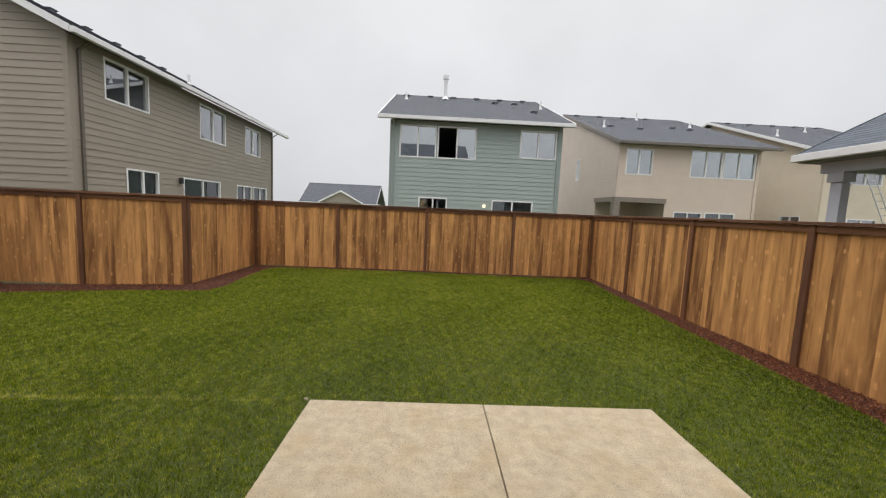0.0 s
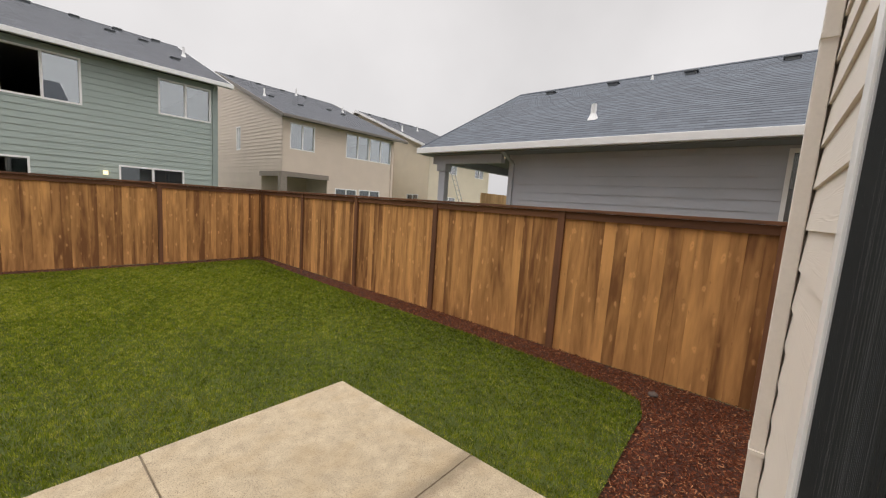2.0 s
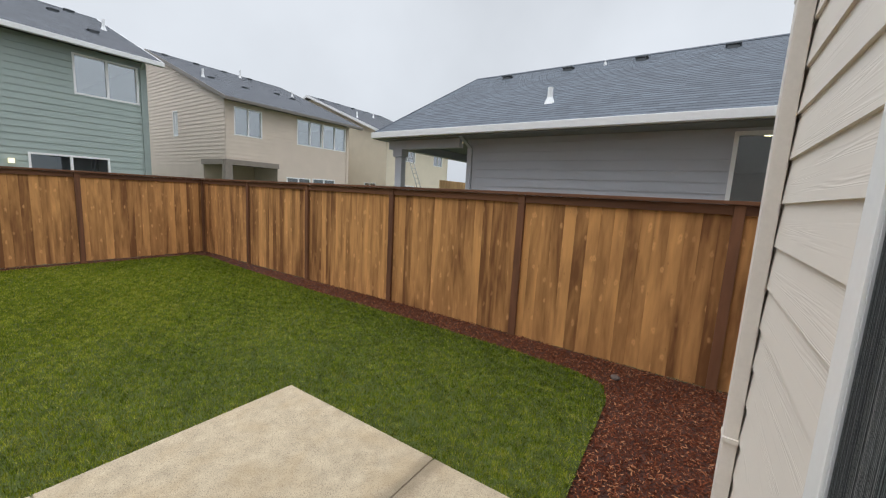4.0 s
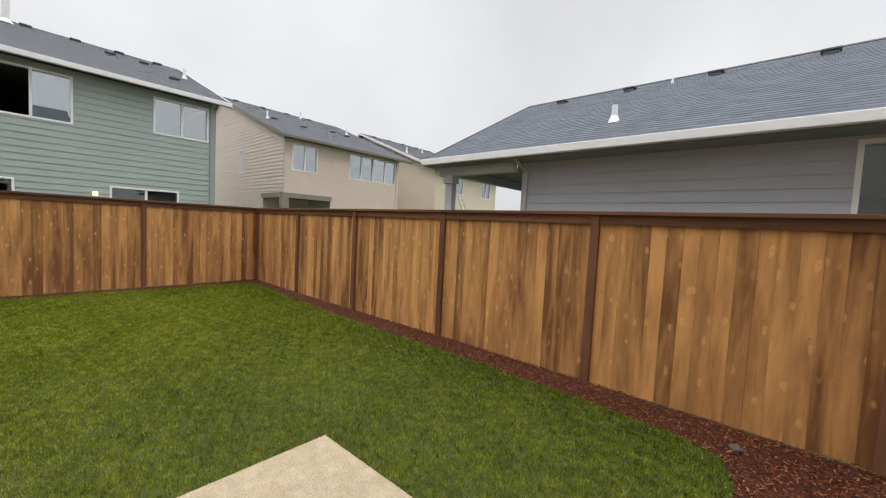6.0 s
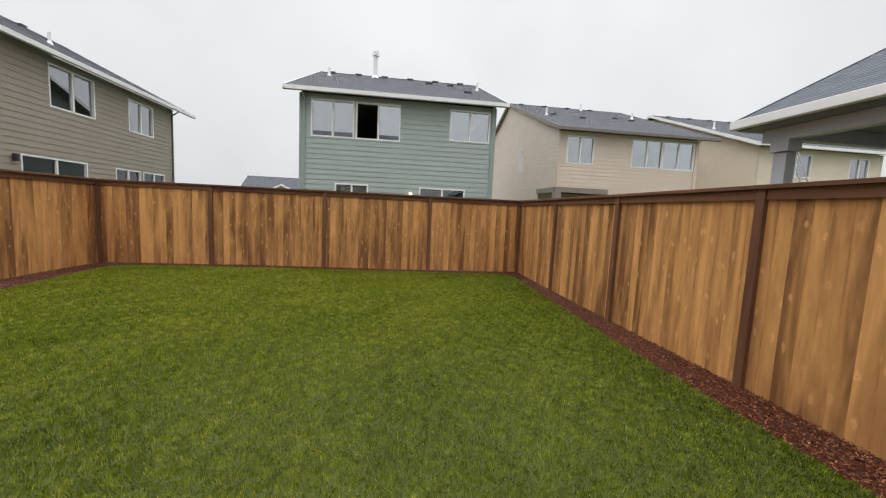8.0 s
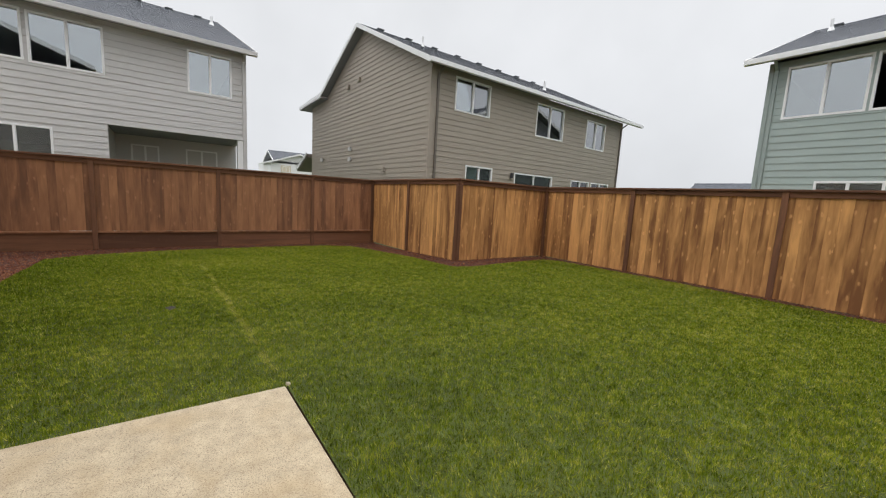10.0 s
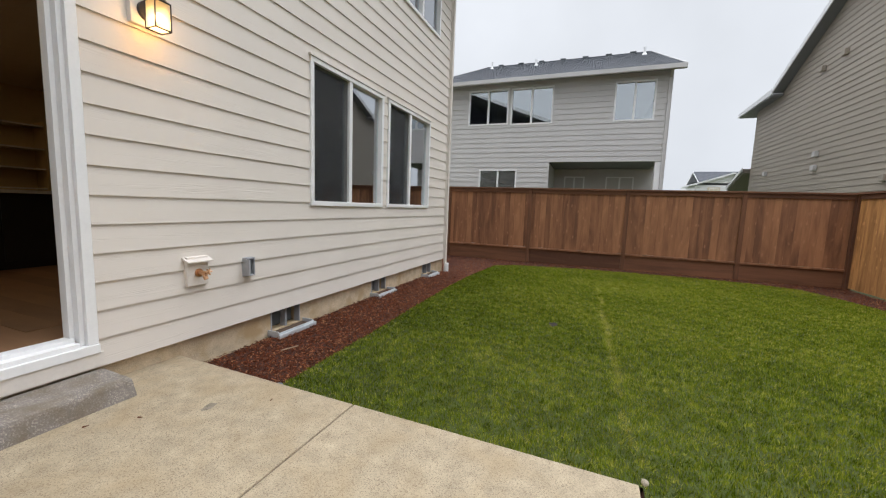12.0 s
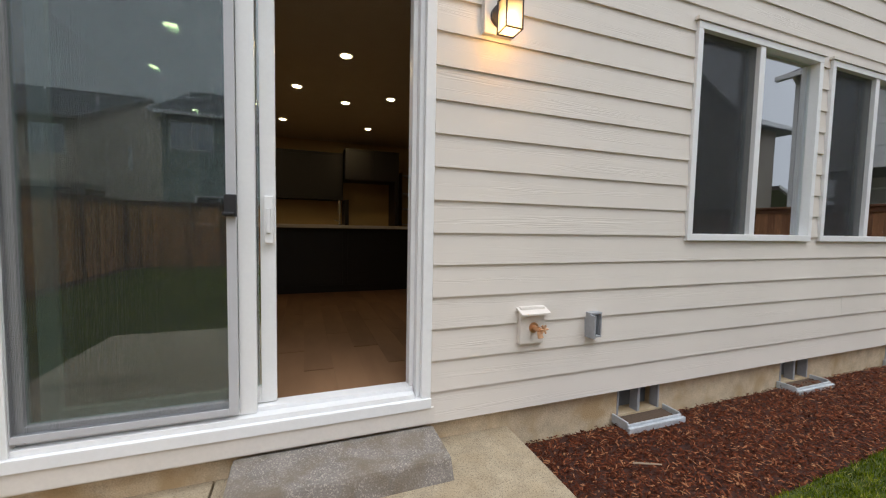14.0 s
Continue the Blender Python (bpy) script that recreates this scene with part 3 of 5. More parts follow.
def gable_roof(parent, axis, e0, e1, ridge, a0, a1, z_eave, z_ridge, shingles, gutter_mat=None, vents=(), pipes=(), thick=0.16, rake=None, z_far=None, gables=()):
    """axis: the ridge's direction. e0, e1: the two eaves; ridge: the ridge's place; a0, a1: its ends."""
    def q(a, e, z):
        return (a, e, z) if axis == "x" else (e, a, z)
    z_first = z_eave
    for at in gables:
        g = Build()
        g.hexa([q(at - 0.05, e0 + 0.42 * (1 if e1 > e0 else -1), z_eave - 0.06), q(at + 0.05, e0 + 0.42 * (1 if e1 > e0 else -1), z_eave - 0.06),
                q(at + 0.05, e1 - 0.42 * (1 if e1 > e0 else -1), z_eave - 0.06), q(at - 0.05, e1 - 0.42 * (1 if e1 > e0 else -1), z_eave - 0.06),
                q(at - 0.05, ridge - 0.01, z_ridge - thick - 0.01), q(at + 0.05, ridge - 0.01, z_ridge - thick - 0.01), q(at + 0.05, ridge + 0.01, z_ridge - thick - 0.01), q(at - 0.05, ridge + 0.01, z_ridge - thick - 0.01)])
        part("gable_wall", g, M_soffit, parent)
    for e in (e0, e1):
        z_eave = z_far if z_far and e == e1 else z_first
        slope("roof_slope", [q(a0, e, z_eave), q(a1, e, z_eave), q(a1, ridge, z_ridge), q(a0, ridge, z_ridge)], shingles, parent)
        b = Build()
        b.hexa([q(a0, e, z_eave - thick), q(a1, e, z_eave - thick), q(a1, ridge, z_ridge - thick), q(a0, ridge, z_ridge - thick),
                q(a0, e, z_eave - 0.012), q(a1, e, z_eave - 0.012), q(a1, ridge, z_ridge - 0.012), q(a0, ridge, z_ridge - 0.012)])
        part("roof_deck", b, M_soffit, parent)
        s = 1 if e > ridge else -1
        g = Build()
        lo, hi = q(a0 - 0.02, e + 0.002 * s, 0), q(a1 + 0.02, e + 0.11 * s, 0)
        g.box(lo[0], hi[0], lo[1], hi[1], z_eave - 0.15, z_eave - 0.012)
        part("gutter", g, gutter_mat or M_gutter, parent, "white metal gutter", bevel=0.012)
        for a in (a0, a1):
            t = 0.03 if a == a1 else -0.03
            r = Build()
            r.hexa([q(a, e, z_eave - thick + 0.006), q(a + t, e, z_eave - thick + 0.006), q(a + t, ridge, z_ridge - thick + 0.006), q(a, ridge, z_ridge - thick + 0.006),
                    q(a, e, z_eave + 0.02), q(a + t, e, z_eave + 0.02), q(a + t, ridge, z_ridge + 0.02), q(a, ridge, z_ridge + 0.02)])
            part("rake_board", r, rake or gutter_mat or M_gutter, parent)
    z_eave = z_first
    cap = Build()
    drop = 0.14 * (z_ridge - z_eave) / abs(ridge - e0)
    cap.hexa([q(a0, ridge - 0.14, z_ridge - 0.06), q(a1, ridge - 0.14, z_ridge - 0.06), q(a1, ridge + 0.14, z_ridge - 0.06), q(a0, ridge + 0.14, z_ridge - 0.06),
              q(a0, ridge - 0.14, z_ridge - drop + 0.016), q(a1, ridge - 0.14, z_ridge - drop + 0.016), q(a1, ridge + 0.14, z_ridge - drop + 0.016), q(a0, ridge + 0.14, z_ridge - drop + 0.016)])
    cap.hexa([q(a0, ridge - 0.14, z_ridge - drop + 0.017), q(a1, ridge - 0.14, z_ridge - drop + 0.017), q(a1, ridge + 0.14, z_ridge - drop + 0.017), q(a0, ridge + 0.14, z_ridge - drop + 0.017),
              q(a0, ridge - 0.005, z_ridge + 0.018), q(a1, ridge - 0.005, z_ridge + 0.018), q(a1, ridge + 0.005, z_ridge + 0.018), q(a0, ridge + 0.005, z_ridge + 0.018)])
    part("ridge_cap", cap, shingles, parent)
    rise = (z_ridge - z_eave) / abs(ridge - e0)
    for a, d in vents:
        e = ridge + (d if e0 > ridge else -d)
        z = z_ridge - d * rise
        b = Build()
        c = q(a, e, z)
        b.box(c[0] - 0.12, c[0] + 0.12, c[1] - 0.12, c[1] + 0.12, z - 0.06, z + 0.02)
        b.box(c[0] - 0.15, c[0] + 0.15, c[1] - 0.15, c[1] + 0.15, z + 0.02, z + 0.06)
        part("roof_vent", b, M_darkplastic, parent, "black box roof vent", bevel=0.01)
    for a, d, h, r in pipes:
        e = ridge + (d if e0 > ridge else -d)
        z = z_ridge - d * rise
        c = q(a, e, z)
        b = Build()
        b.tube((c[0], c[1], z - 0.1), (c[0], c[1], z + h), r)
        b.tube((c[0], c[1], z - 0.05), (c[0], c[1], z + 0.1), r * 2.2, 10, r * 1.1)
        if r > 0.08:
            b.tube((c[0], c[1], z + h), (c[0], c[1], z + h + 0.2), r * 1.5)
        part("vent_pipe", b, M_gutter, parent, "pale metal roof pipe")


def downspout(face, u, z0, z1, material, parent=None, foot=0.25, label="", size=0.075, reach=0.35, deep=0.05):
    """A square downspout on a wall: elbow from the gutter, straight drop, kick at the foot."""
    b = Build()
    h = size / 2
    face.box(b, u - h, u + h, 0.02, 0.02 + deep, z0 + 0.1, z1 - 0.25)
    b.hexa([face.p(u - h, 0.02, z1 - 0.25), face.p(u + h, 0.02, z1 - 0.25), face.p(u + h, 0.02 + deep, z1 - 0.25), face.p(u - h, 0.02 + deep, z1 - 0.25),
            face.p(u - h, reach, z1 - 0.06), face.p(u + h, reach, z1 - 0.06), face.p(u + h, reach + deep, z1), face.p(u - h, reach + deep, z1)])
    if parent:
        return part("downspout", b, material, parent)
    top = thing("downspout", label, "downspout", face.p(u, 0.03, z0))
    part("pipe", b, material, top, bevel=0.006)
    for z in (0.7, 2.6, 4.6):
        part("strap", face.box(Build(), u - h - 0.012, u + h + 0.012, 0.0195, 0.022 + deep, z, z + 0.022), material, top)
    return top


# ---- ground ----
def smooth(a, b, x):
    t = np.clip((x - a) / (b - a), 0, 1)
    return t * t * (3 - 2 * t)


def ground_z(x, y):
    """The yard falls a little towards the west fence."""
    return -0.045 - 0.10 * smooth(-5.0, -9.5, np.asarray(x, float)) + 0.012 * np.sin(np.asarray(x) * 0.9) * np.cos(np.asarray(y) * 0.8)


def sheet(name, xs, ys, zf, material):
    gx, gy = np.meshgrid(xs, ys)
    gz = zf(gx, gy)
    v = np.stack([gx, gy, gz], -1).reshape(-1, 3)
    w = len(xs)
    f = [(j * w + i, j * w + i + 1, j * w + w + i + 1, j * w + w + i) for j in range(len(ys) - 1) for i in range(w - 1)]
    me = bpy.data.meshes.new(name)
    me.from_pydata(v.tolist(), [], f)
    me.materials.append(material)
    return new(name, me)


far = [60, 150, 400, 1500]
ground = sheet("ground", sorted([-f for f in far] + list(np.arange(-24, 25, 1.0)) + far), sorted([-f for f in far] + list(np.arange(-16, 30, 1.0)) + far),
               lambda x, y: ground_z(x, y) - 0.05, M_far_ground)
tagged(ground, "bare soil and rough grass around the houses", "ground", kind="structure")

LAWN = [(1.772, 0.74), (2.6, 0.77), (3.42, 0.80), (3.72, 0.90), (3.85, 1.2), (3.90, 2.0), (3.92, 3.2), (3.91, 5.5), (4.02, 8.5), (4.10, 10.1), (3.90, 10.48), (1.0, 10.54), (-2.0, 10.54),
        (-4.6, 10.50), (-4.86, 10.25), (-4.84, 9.5), (-4.76, 8.6), (-4.68, 7.7), (-4.82, 7.28), (-5.4, 7.18), (-6.9, 7.12), (-8.2, 7.0), (-8.95, 6.8), (-9.2, 6.2), (-9.25, 5.0), (-9.1, 2.6),
        (-8.9, 1.3), (-8.5, 0.72), (-6.5, 0.74), (-4.5, 0.79), (-2.8, 0.84), (-1.445, 0.86), (-1.445, 3.140), (1.772, 3.140)]
YARD = [(-9.9, -2.5), (-9.9, 7.9), (-5.54, 7.9), (-5.54, 11.0), (4.44, 11.0), (4.44, -4.5), (2.1, -4.5), (2.1, 0.0), (-6.9, 0.0), (-6.9, -2.5)]


def inside(poly, x, y):
    """Which of the points lie in the polygon."""
    r = np.zeros(len(x), bool)
    n = len(poly)
    for i in range(n):
        (xa, ya), (xb, yb) = poly[i], poly[(i + 1) % n]
        if ya == yb:
            continue
        hit = ((ya > y) != (yb > y)) & (x < (xb - xa) * (y - ya) / (yb - ya) + xa)
        r ^= hit
    return r


def poly_sheet(name, poly, lift, material):
    bm = bmesh.new()
    vs = [bm.verts.new((x, y, 0)) for x, y in poly]
    bm.faces.new(vs)
    bmesh.ops.triangulate(bm, faces=bm.faces[:])
    for _ in range(5):
        long_edges = [e for e in bm.edges if e.calc_length() > 0.9]
        if not long_edges:
            break
        bmesh.ops.subdivide_edges(bm, edges=long_edges, cuts=1)
        bmesh.ops.triangulate(bm, faces=[f for f in bm.faces if len(f.verts) > 3])
    for v in bm.verts:
        v.co.z = float(ground_z(v.co.x, v.co.y)) + lift
    bmesh.ops.recalc_face_normals(bm, faces=bm.faces)
    me = bpy.data.meshes.new(name)
    bm.to_mesh(me)
    bm.free()
    if me.polygons[0].normal.z < 0:
        me.flip_normals()
    me.materials.append(material)
    return new(name, me)


mulch = tagged(poly_sheet("mulch_bed", YARD, -0.012, M_mulch_base), "dark red-brown bark mulch bed along fence and house", "mulch", kind="structure")
lawn = tagged(poly_sheet("lawn", LAWN, 0.016, M_lawn_base), "short mown green lawn with yellowish patches", "lawn", kind="structure")

# blades of grass
rng = np.random.default_rng(7)


def fbm(x, y, seed, scale):
    """Smooth patchy value from 0 to 1."""
    r = np.random.default_rng(seed)
    t = np.zeros_like(x)
    for k in range(7):
        a, ph = r.uniform(0, 6.283), r.uniform(0, 6.283)
        fr = scale * r.uniform(0.5, 2.2)
        t += np.sin((x * math.cos(a) + y * math.sin(a)) * fr + ph + 0.9 * np.sin((x * math.sin(a) - y * math.cos(a)) * fr * 0.7 + ph * 2))
    return np.clip(0.5 + t / 9, 0, 1)


def grass(count):
    x, y = rng.uniform(-9.3, 4.25, count * 3), rng.uniform(0.6, 10.95, count * 3)
    keep = inside(LAWN, x, y)
    dist = np.hypot(np.maximum(0, np.abs(x - 0.2) - 1.8), np.maximum(0, np.abs(y - 2.2) - 1.6))
    keep &= rng.random(len(x)) < np.clip(1.3 - dist / 8.5, 0.45, 1.0)
    keep &= ~((x > -1.452) & (x < 1.775) & (y < 3.146))
    hole = np.hypot((x + 3.9) / 1.6, y - 2.51) < 0.045
    keep &= ~hole
    x, y = x[keep][:count], y[keep][:count]
    n = len(x)
    d = np.hypot(np.maximum(0, np.abs(x - 0.2) - 1.8), np.maximum(0, np.abs(y - 2.2) - 1.6))
    patch = fbm(x, y, 3, 1.6) * 0.17 + fbm(x, y, 5, 6.0) * 0.15 + fbm(x, y, 17, 22.0) * 0.26 + fbm(x, y, 19, 70.0) * 0.42
    seam = np.exp(-((y - 3.06 - 0.02 * (x + 4.5) + 0.015 * np.sin(x * 5)) / 0.035) ** 2) * (x > -6.9) * (x < -1.6) * (fbm(x, y, 9, 4) > 0.40)
    # tone drops towards the east side and, west of the patio, towards the house
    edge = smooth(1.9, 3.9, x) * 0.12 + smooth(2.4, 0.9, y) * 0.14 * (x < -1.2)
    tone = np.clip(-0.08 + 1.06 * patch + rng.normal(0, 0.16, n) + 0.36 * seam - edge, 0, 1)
    straw = rng.random(n) < 0.03 + 0.06 * patch
    tone[straw] = rng.uniform(0.8, 1.0, straw.sum())
    length = rng.uniform(0.016, 0.036, n) * (1 + 0.15 * fbm(x, y, 11, 3))
    lean = rng.uniform(0.12, 1.0, n)
    a = 9.0 * fbm(x, y, 13, 14.0) + rng.normal(0, 0.9, n)
    wid = rng.uniform(0.0019, 0.0038, n) * (1 + d * 0.14)
    z = ground_z(x, y) + 0.012
    dx, dy = np.cos(a), np.sin(a)
    base = np.stack([x, y, z], -1)
    side = np.stack([-dy, dx, np.zeros(n)], -1) * wid[:, None]
    tip = base + np.stack([dx * np.sin(lean) * length, dy * np.sin(lean) * length, np.cos(lean) * length], -1)
    v = np.stack([base - side, base + side, tip], 1).reshape(-1, 3)
    me = bpy.data.meshes.new("grass")
    me.vertices.add(3 * n)
    me.vertices.foreach_set("co", v.astype(np.float32).ravel())
    me.loops.add(3 * n)
    me.loops.foreach_set("vertex_index", np.arange(3 * n, dtype=np.int32))
    me.polygons.add(n)
    me.polygons.foreach_set("loop_start", np.arange(0, 3 * n, 3, dtype=np.int32))
    me.update(calc_edges=True)
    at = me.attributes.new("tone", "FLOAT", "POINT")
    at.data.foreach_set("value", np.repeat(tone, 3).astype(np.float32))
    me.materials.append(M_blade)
    return tagged(new("grass", me), "short green grass blades with straw-coloured tips", "grass", kind="stuff")


grass(1150000)


def chips(count):
    """Bark chips: small bent slivers lying every way on the beds."""
    x, y = rng.uniform(-9.9, 4.44, count * 4), rng.uniform(-2.2, 11.0, count * 4)
    keep = inside(YARD, x, y) & ~inside(LAWN, x, y) & ~((x > -1.46) & (x < 1.78) & (y < 3.15))
    dist = np.hypot(np.maximum(0, np.abs(x - 1.0) - 4.2), np.maximum(0, np.abs(y - 1.6) - 1.6))
    keep &= rng.random(len(x)) < np.clip(1.2 - dist / 6, 0.35, 1)
    x, y = x[keep][:count], y[keep][:count]
    n = len(x)
    ln, wd, th = rng.uniform(0.006, 0.021, n), rng.uniform(0.002, 0.006, n), rng.uniform(0.002, 0.005, n)
    a, tilt = rng.uniform(0, 6.283, n), rng.normal(0, 0.32, n)
    z = ground_z(x, y) - 0.008 + rng.uniform(0, 0.016, n)
    ux, uy, uz = np.cos(a) * np.cos(tilt), np.sin(a) * np.cos(tilt), np.sin(tilt)
    u = np.stack([ux, uy, uz], -1)
    w = np.stack([-np.sin(a), np.cos(a), rng.normal(0, 0.25, n)], -1)
    up = np.cross(u, w)
    c = np.stack([x, y, z], -1)
    u, w, up = u * ln[:, None], w * wd[:, None], up * th[:, None]
    v = np.stack([c - u - w * 0.6, c - u * 0.8 + w, c + u + w * 0.5, c + u * 0.85 - w, c + up * 1.0 + u * 0.1], 1).reshape(-1, 3)
    k = (np.arange(n) * 5)[:, None]
    tri = np.concatenate([k + np.array([0, 3, 4]), k + np.array([3, 2, 4]), k + np.array([2, 1, 4]), k + np.array([1, 0, 4])], 1).reshape(-1)
    m = 4 * n
    me = bpy.data.meshes.new("bark_chips")
    me.vertices.add(5 * n)
    me.vertices.foreach_set("co", v.astype(np.float32).ravel())
    me.loops.add(3 * m)
    me.loops.foreach_set("vertex_index", tri.astype(np.int32))
    me.polygons.add(m)
    me.polygons.foreach_set("loop_start", np.arange(0, 3 * m, 3, dtype=np.int32))
    me.update(calc_edges=True)
    me.materials.append(M_chip)
    return tagged(new("bark_chips", me), "red-brown shredded bark chips on the beds", "mulch", kind="stuff")


chips(230000)

# ---- patio slabs and step ----
PX0, PXJ, PX1, PY0, PYJ, PY1 = -1.43, 0.158, 1.75, -0.045, 1.54, 3.12


def patio_z(y):
    return 0.0 + 0.018 * (PY1 - y)


patio = thing("patio", "beige broom-finished concrete patio with control joints", "patio", ((PX0 + PX1) / 2, 1.5, 0), kind="structure")
for xa, xb in ((PX0, PXJ), (PXJ, PX1)):
    for ya, yb in ((PY0, PYJ), (PYJ, PY1)):
        g = 0.005
        xa2, xb2 = xa + (g if xa == PXJ else 0), xb - (g if xb == PXJ else 0)
        ya2, yb2 = ya + (g if ya == PYJ else 0), yb - (g if yb == PYJ else 0)
        b = Build().hexa([(xa2, ya2, -0.1), (xb2, ya2, -0.1), (xb2, yb2, -0.1), (xa2, yb2, -0.1),
                          (xa2, ya2, patio_z(ya2)), (xb2, ya2, patio_z(ya2)), (xb2, yb2, patio_z(yb2)), (xa2, yb2, patio_z(yb2))])
        part("slab", b, M_patio, patio, bevel=0.006)
joint = Build().box(PX0 + 0.01, PX1 - 0.01, PYJ - 0.006, PYJ + 0.006, -0.1, patio_z(PYJ) - 0.007).box(PXJ - 0.006, PXJ + 0.006, PY0 + 0.01, PYJ - 0.007, -0.1, 0.022).box(PXJ - 0.006, PXJ + 0.006, PYJ + 0.007, PY1 - 0.01, -0.1, -0.006)
part("joint", joint, mat("joint_dirt", (0.15, 0.115, 0.08), 0.95, vary=0.3, scale=12), patio, "dark dirty joint")
step = Build().hexa([(-0.94, 0.0, 0.0), (0.09, 0.0, 0.0), (0.09, 0.335, 0.0), (-0.94, 0.335, 0.0),
                     (-0.925, 0.0, 0.170), (0.075, 0.0, 0.170), (0.075, 0.30, 0.160), (-0.925, 0.30, 0.160)])
tagged(part("door_step", step, M_step, bevel=0.018), "grey weathered exposed-aggregate concrete step below the sliding door", "step")

# ---- own house: rear wall ----
own = Face("y", 0.0, 1)
HX0, HX1, HZ0, HZ1 = -6.9, 2.10, 0.183, 5.70
DOOR = (-0.905, 0.945, 0.28, 2.80)
WIN_A, WIN_B, WIN_C = (-4.30, -2.82, 1.22, 2.75), (-5.94, -4.43, 1.22, 2.75), (-6.25, -4.75, 4.27, 5.45)
HOLES = [DOOR, WIN_A, WIN_B, WIN_C]
VENTS = [-2.51, -4.34, -6.08]
wall_rear = tagged(part("wall_rear", wall_core(own, HX0, HX1, 0.19, HZ1, HOLES), M_trim_own), "greige lap-sided rear wall of the two-storey house", "wall", kind="structure")
found = Build()
for s, e, a, c in cut(HX0, HX1, -0.35, 0.19, [(v - 0.2, v + 0.2, -0.02, 0.175) for v in VENTS]):
    own.box(found, s, e, -0.2, -0.035, a, c)
tagged(part("foundation_wall", found, M_found), "stained tan concrete foundation under the siding", "foundation", kind="structure")
# the other walls and the roof close the house
side_w, side_e, back = Build(), Build(), Build()
side_w.box(HX0, HX0 + 0.14, -9.0, -0.14, -0.35, HZ1)
side_e.box(HX1 - 0.14, HX1, -9.0, -0.14, -0.35, HZ1)
back.box(HX0, HX1, -9.14, -9.0, -0.35, HZ1)
for nm, b in (("wall_side_west", side_w), ("wall_side_east", side_e), ("wall_front", back)):
    tagged(part(nm, b, M_siding_own), "plain greige side wall of the house", "wall", kind="structure")
own_roof = thing("house_roof", "charcoal shingle roof with white gutters over the house", "roof", (-2.4, -4.5, 5.75), kind="structure")
gable_roof(own_roof, "x", 0.42, -9.5, -4.5, HX0 - 0.35, HX1 + 0.35, 5.85, 7.8, M_shingle)
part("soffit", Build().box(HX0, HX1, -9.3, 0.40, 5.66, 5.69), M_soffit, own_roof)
corner = Build()
own.box(corner, HX0 - 0.02, HX0 + 0.09, -0.02, 0.028, HZ0, 5.65)
tagged(part("corner_trim", corner, M_trim_own), "greige corner board", "trim", kind="structure")
corner = Build()
own.box(corner, HX1 - 0.09, HX1 + 0.02, -0.02, 0.028, HZ0, 5.65)
tagged(part("corner_trim", corner, M_trim_own), "greige corner board", "trim", kind="structure")
tagged(part("door_skirt", own.box(Build(), -0.925, 0.965, 0.0, 0.026, 0.192, 0.279), M_trim_own), "greige skirt board below the door sill", "trim", kind="structure")
downspout(own, -6.86, -0.02, 5.75, M_trim_own, label="greige metal downspout at the house corner beside the mulch")
downspout(own, 1.985, 0.0, 5.75, M_trim_own, deep=0.058, label="greige metal downspout at the house corner beside the mulch")
drain = Build().tube((1.985, 0.06, -0.08), (1.985, 0.06, 0.11), 0.055, 16)
tagged(part("drain_pipe", drain, M_white, bevel=0.004), "white plastic drain pipe under the downspout", "pipe")
drain = Build().tube((-6.86, 0.075, -0.12), (-6.86, 0.075, 0.09), 0.05, 16)
tagged(part("drain_pipe", drain, M_white, bevel=0.004), "white plastic drain pipe under the downspout", "pipe")

window(own, *WIN_A, label="white vinyl sliding window with an insect screen", name="window_1", kind="structure", glass=M_glass_own, screen=1, split=0.52, proud=0.035)
window(own, *WIN_B, label="white vinyl sliding window with an insect screen", name="window_2", kind="structure", glass=M_glass_own, screen=1, split=0.52, proud=0.035)
window(own, *WIN_C, label="upper white vinyl sliding window", name="window_3", kind="structure", glass=M_glass, proud=0.035)
for k, w in enumerate((WIN_A, WIN_B)):
    head = own.box(Build(), w[0] - 0.02, w[1] + 0.02, 0.0, 0.045, w[3] + 0.002, w[3] + 0.022)
    tagged(part("window_flashing", head, M_trim_own), "thin painted drip flashing above the window", "trim", kind="structure")

# ---- sliding door ----
door = thing("door_1", "white vinyl sliding patio door standing half open", "door", (0, 0, 0.28), kind="structure")
b = Build()
own.box(b, -0.905, -0.85, -0.13, 0.022, 0.336, 2.709)
own.box(b, -0.85, -0.825, -0.13, -0.01, 0.336, 2.709)
own.box(b, -0.825, -0.80, -0.13, -0.06, 0.336, 2.709)
own.box(b, 0.856, 0.945, -0.13, 0.022, 0.336, 2.709)
own.box(b, -0.905, 0.945, -0.13, 0.022, 2.71, 2.80)
part("door_frame", b, M_white, door, bevel=0.004)
b = Build()
own.box(b, -0.905, 0.945, -0.13, 0.035, 0.28, 0.335)
own.box(b, -0.815, 0.856, -0.12, 0.012, 0.335, 0.362)
own.box(b, -0.815, 0.856, -0.12, -0.04, 0.362, 0.385)
part("sill", b, M_white, door, bevel=0.003)
b = Build()
for r in ((-0.115, -0.045, 0.39, 2.71), (0.735, 0.80, 0.39, 2.71), (-0.045, 0.735, 0.39, 0.47), (-0.045, 0.735, 2.63, 2.71)):
    own.box(b, r[0], r[1], -0.115, -0.075, r[2], r[3])
slider = part("sliding_panel", b, M_white, door, "white sliding panel pushed open", bevel=0.004)
part("pane", own.box(Build(), -0.045, 0.735, -0.098, -0.092, 0.47, 2.63), M_glass_own, slider).visible_shadow = False
b = Build()
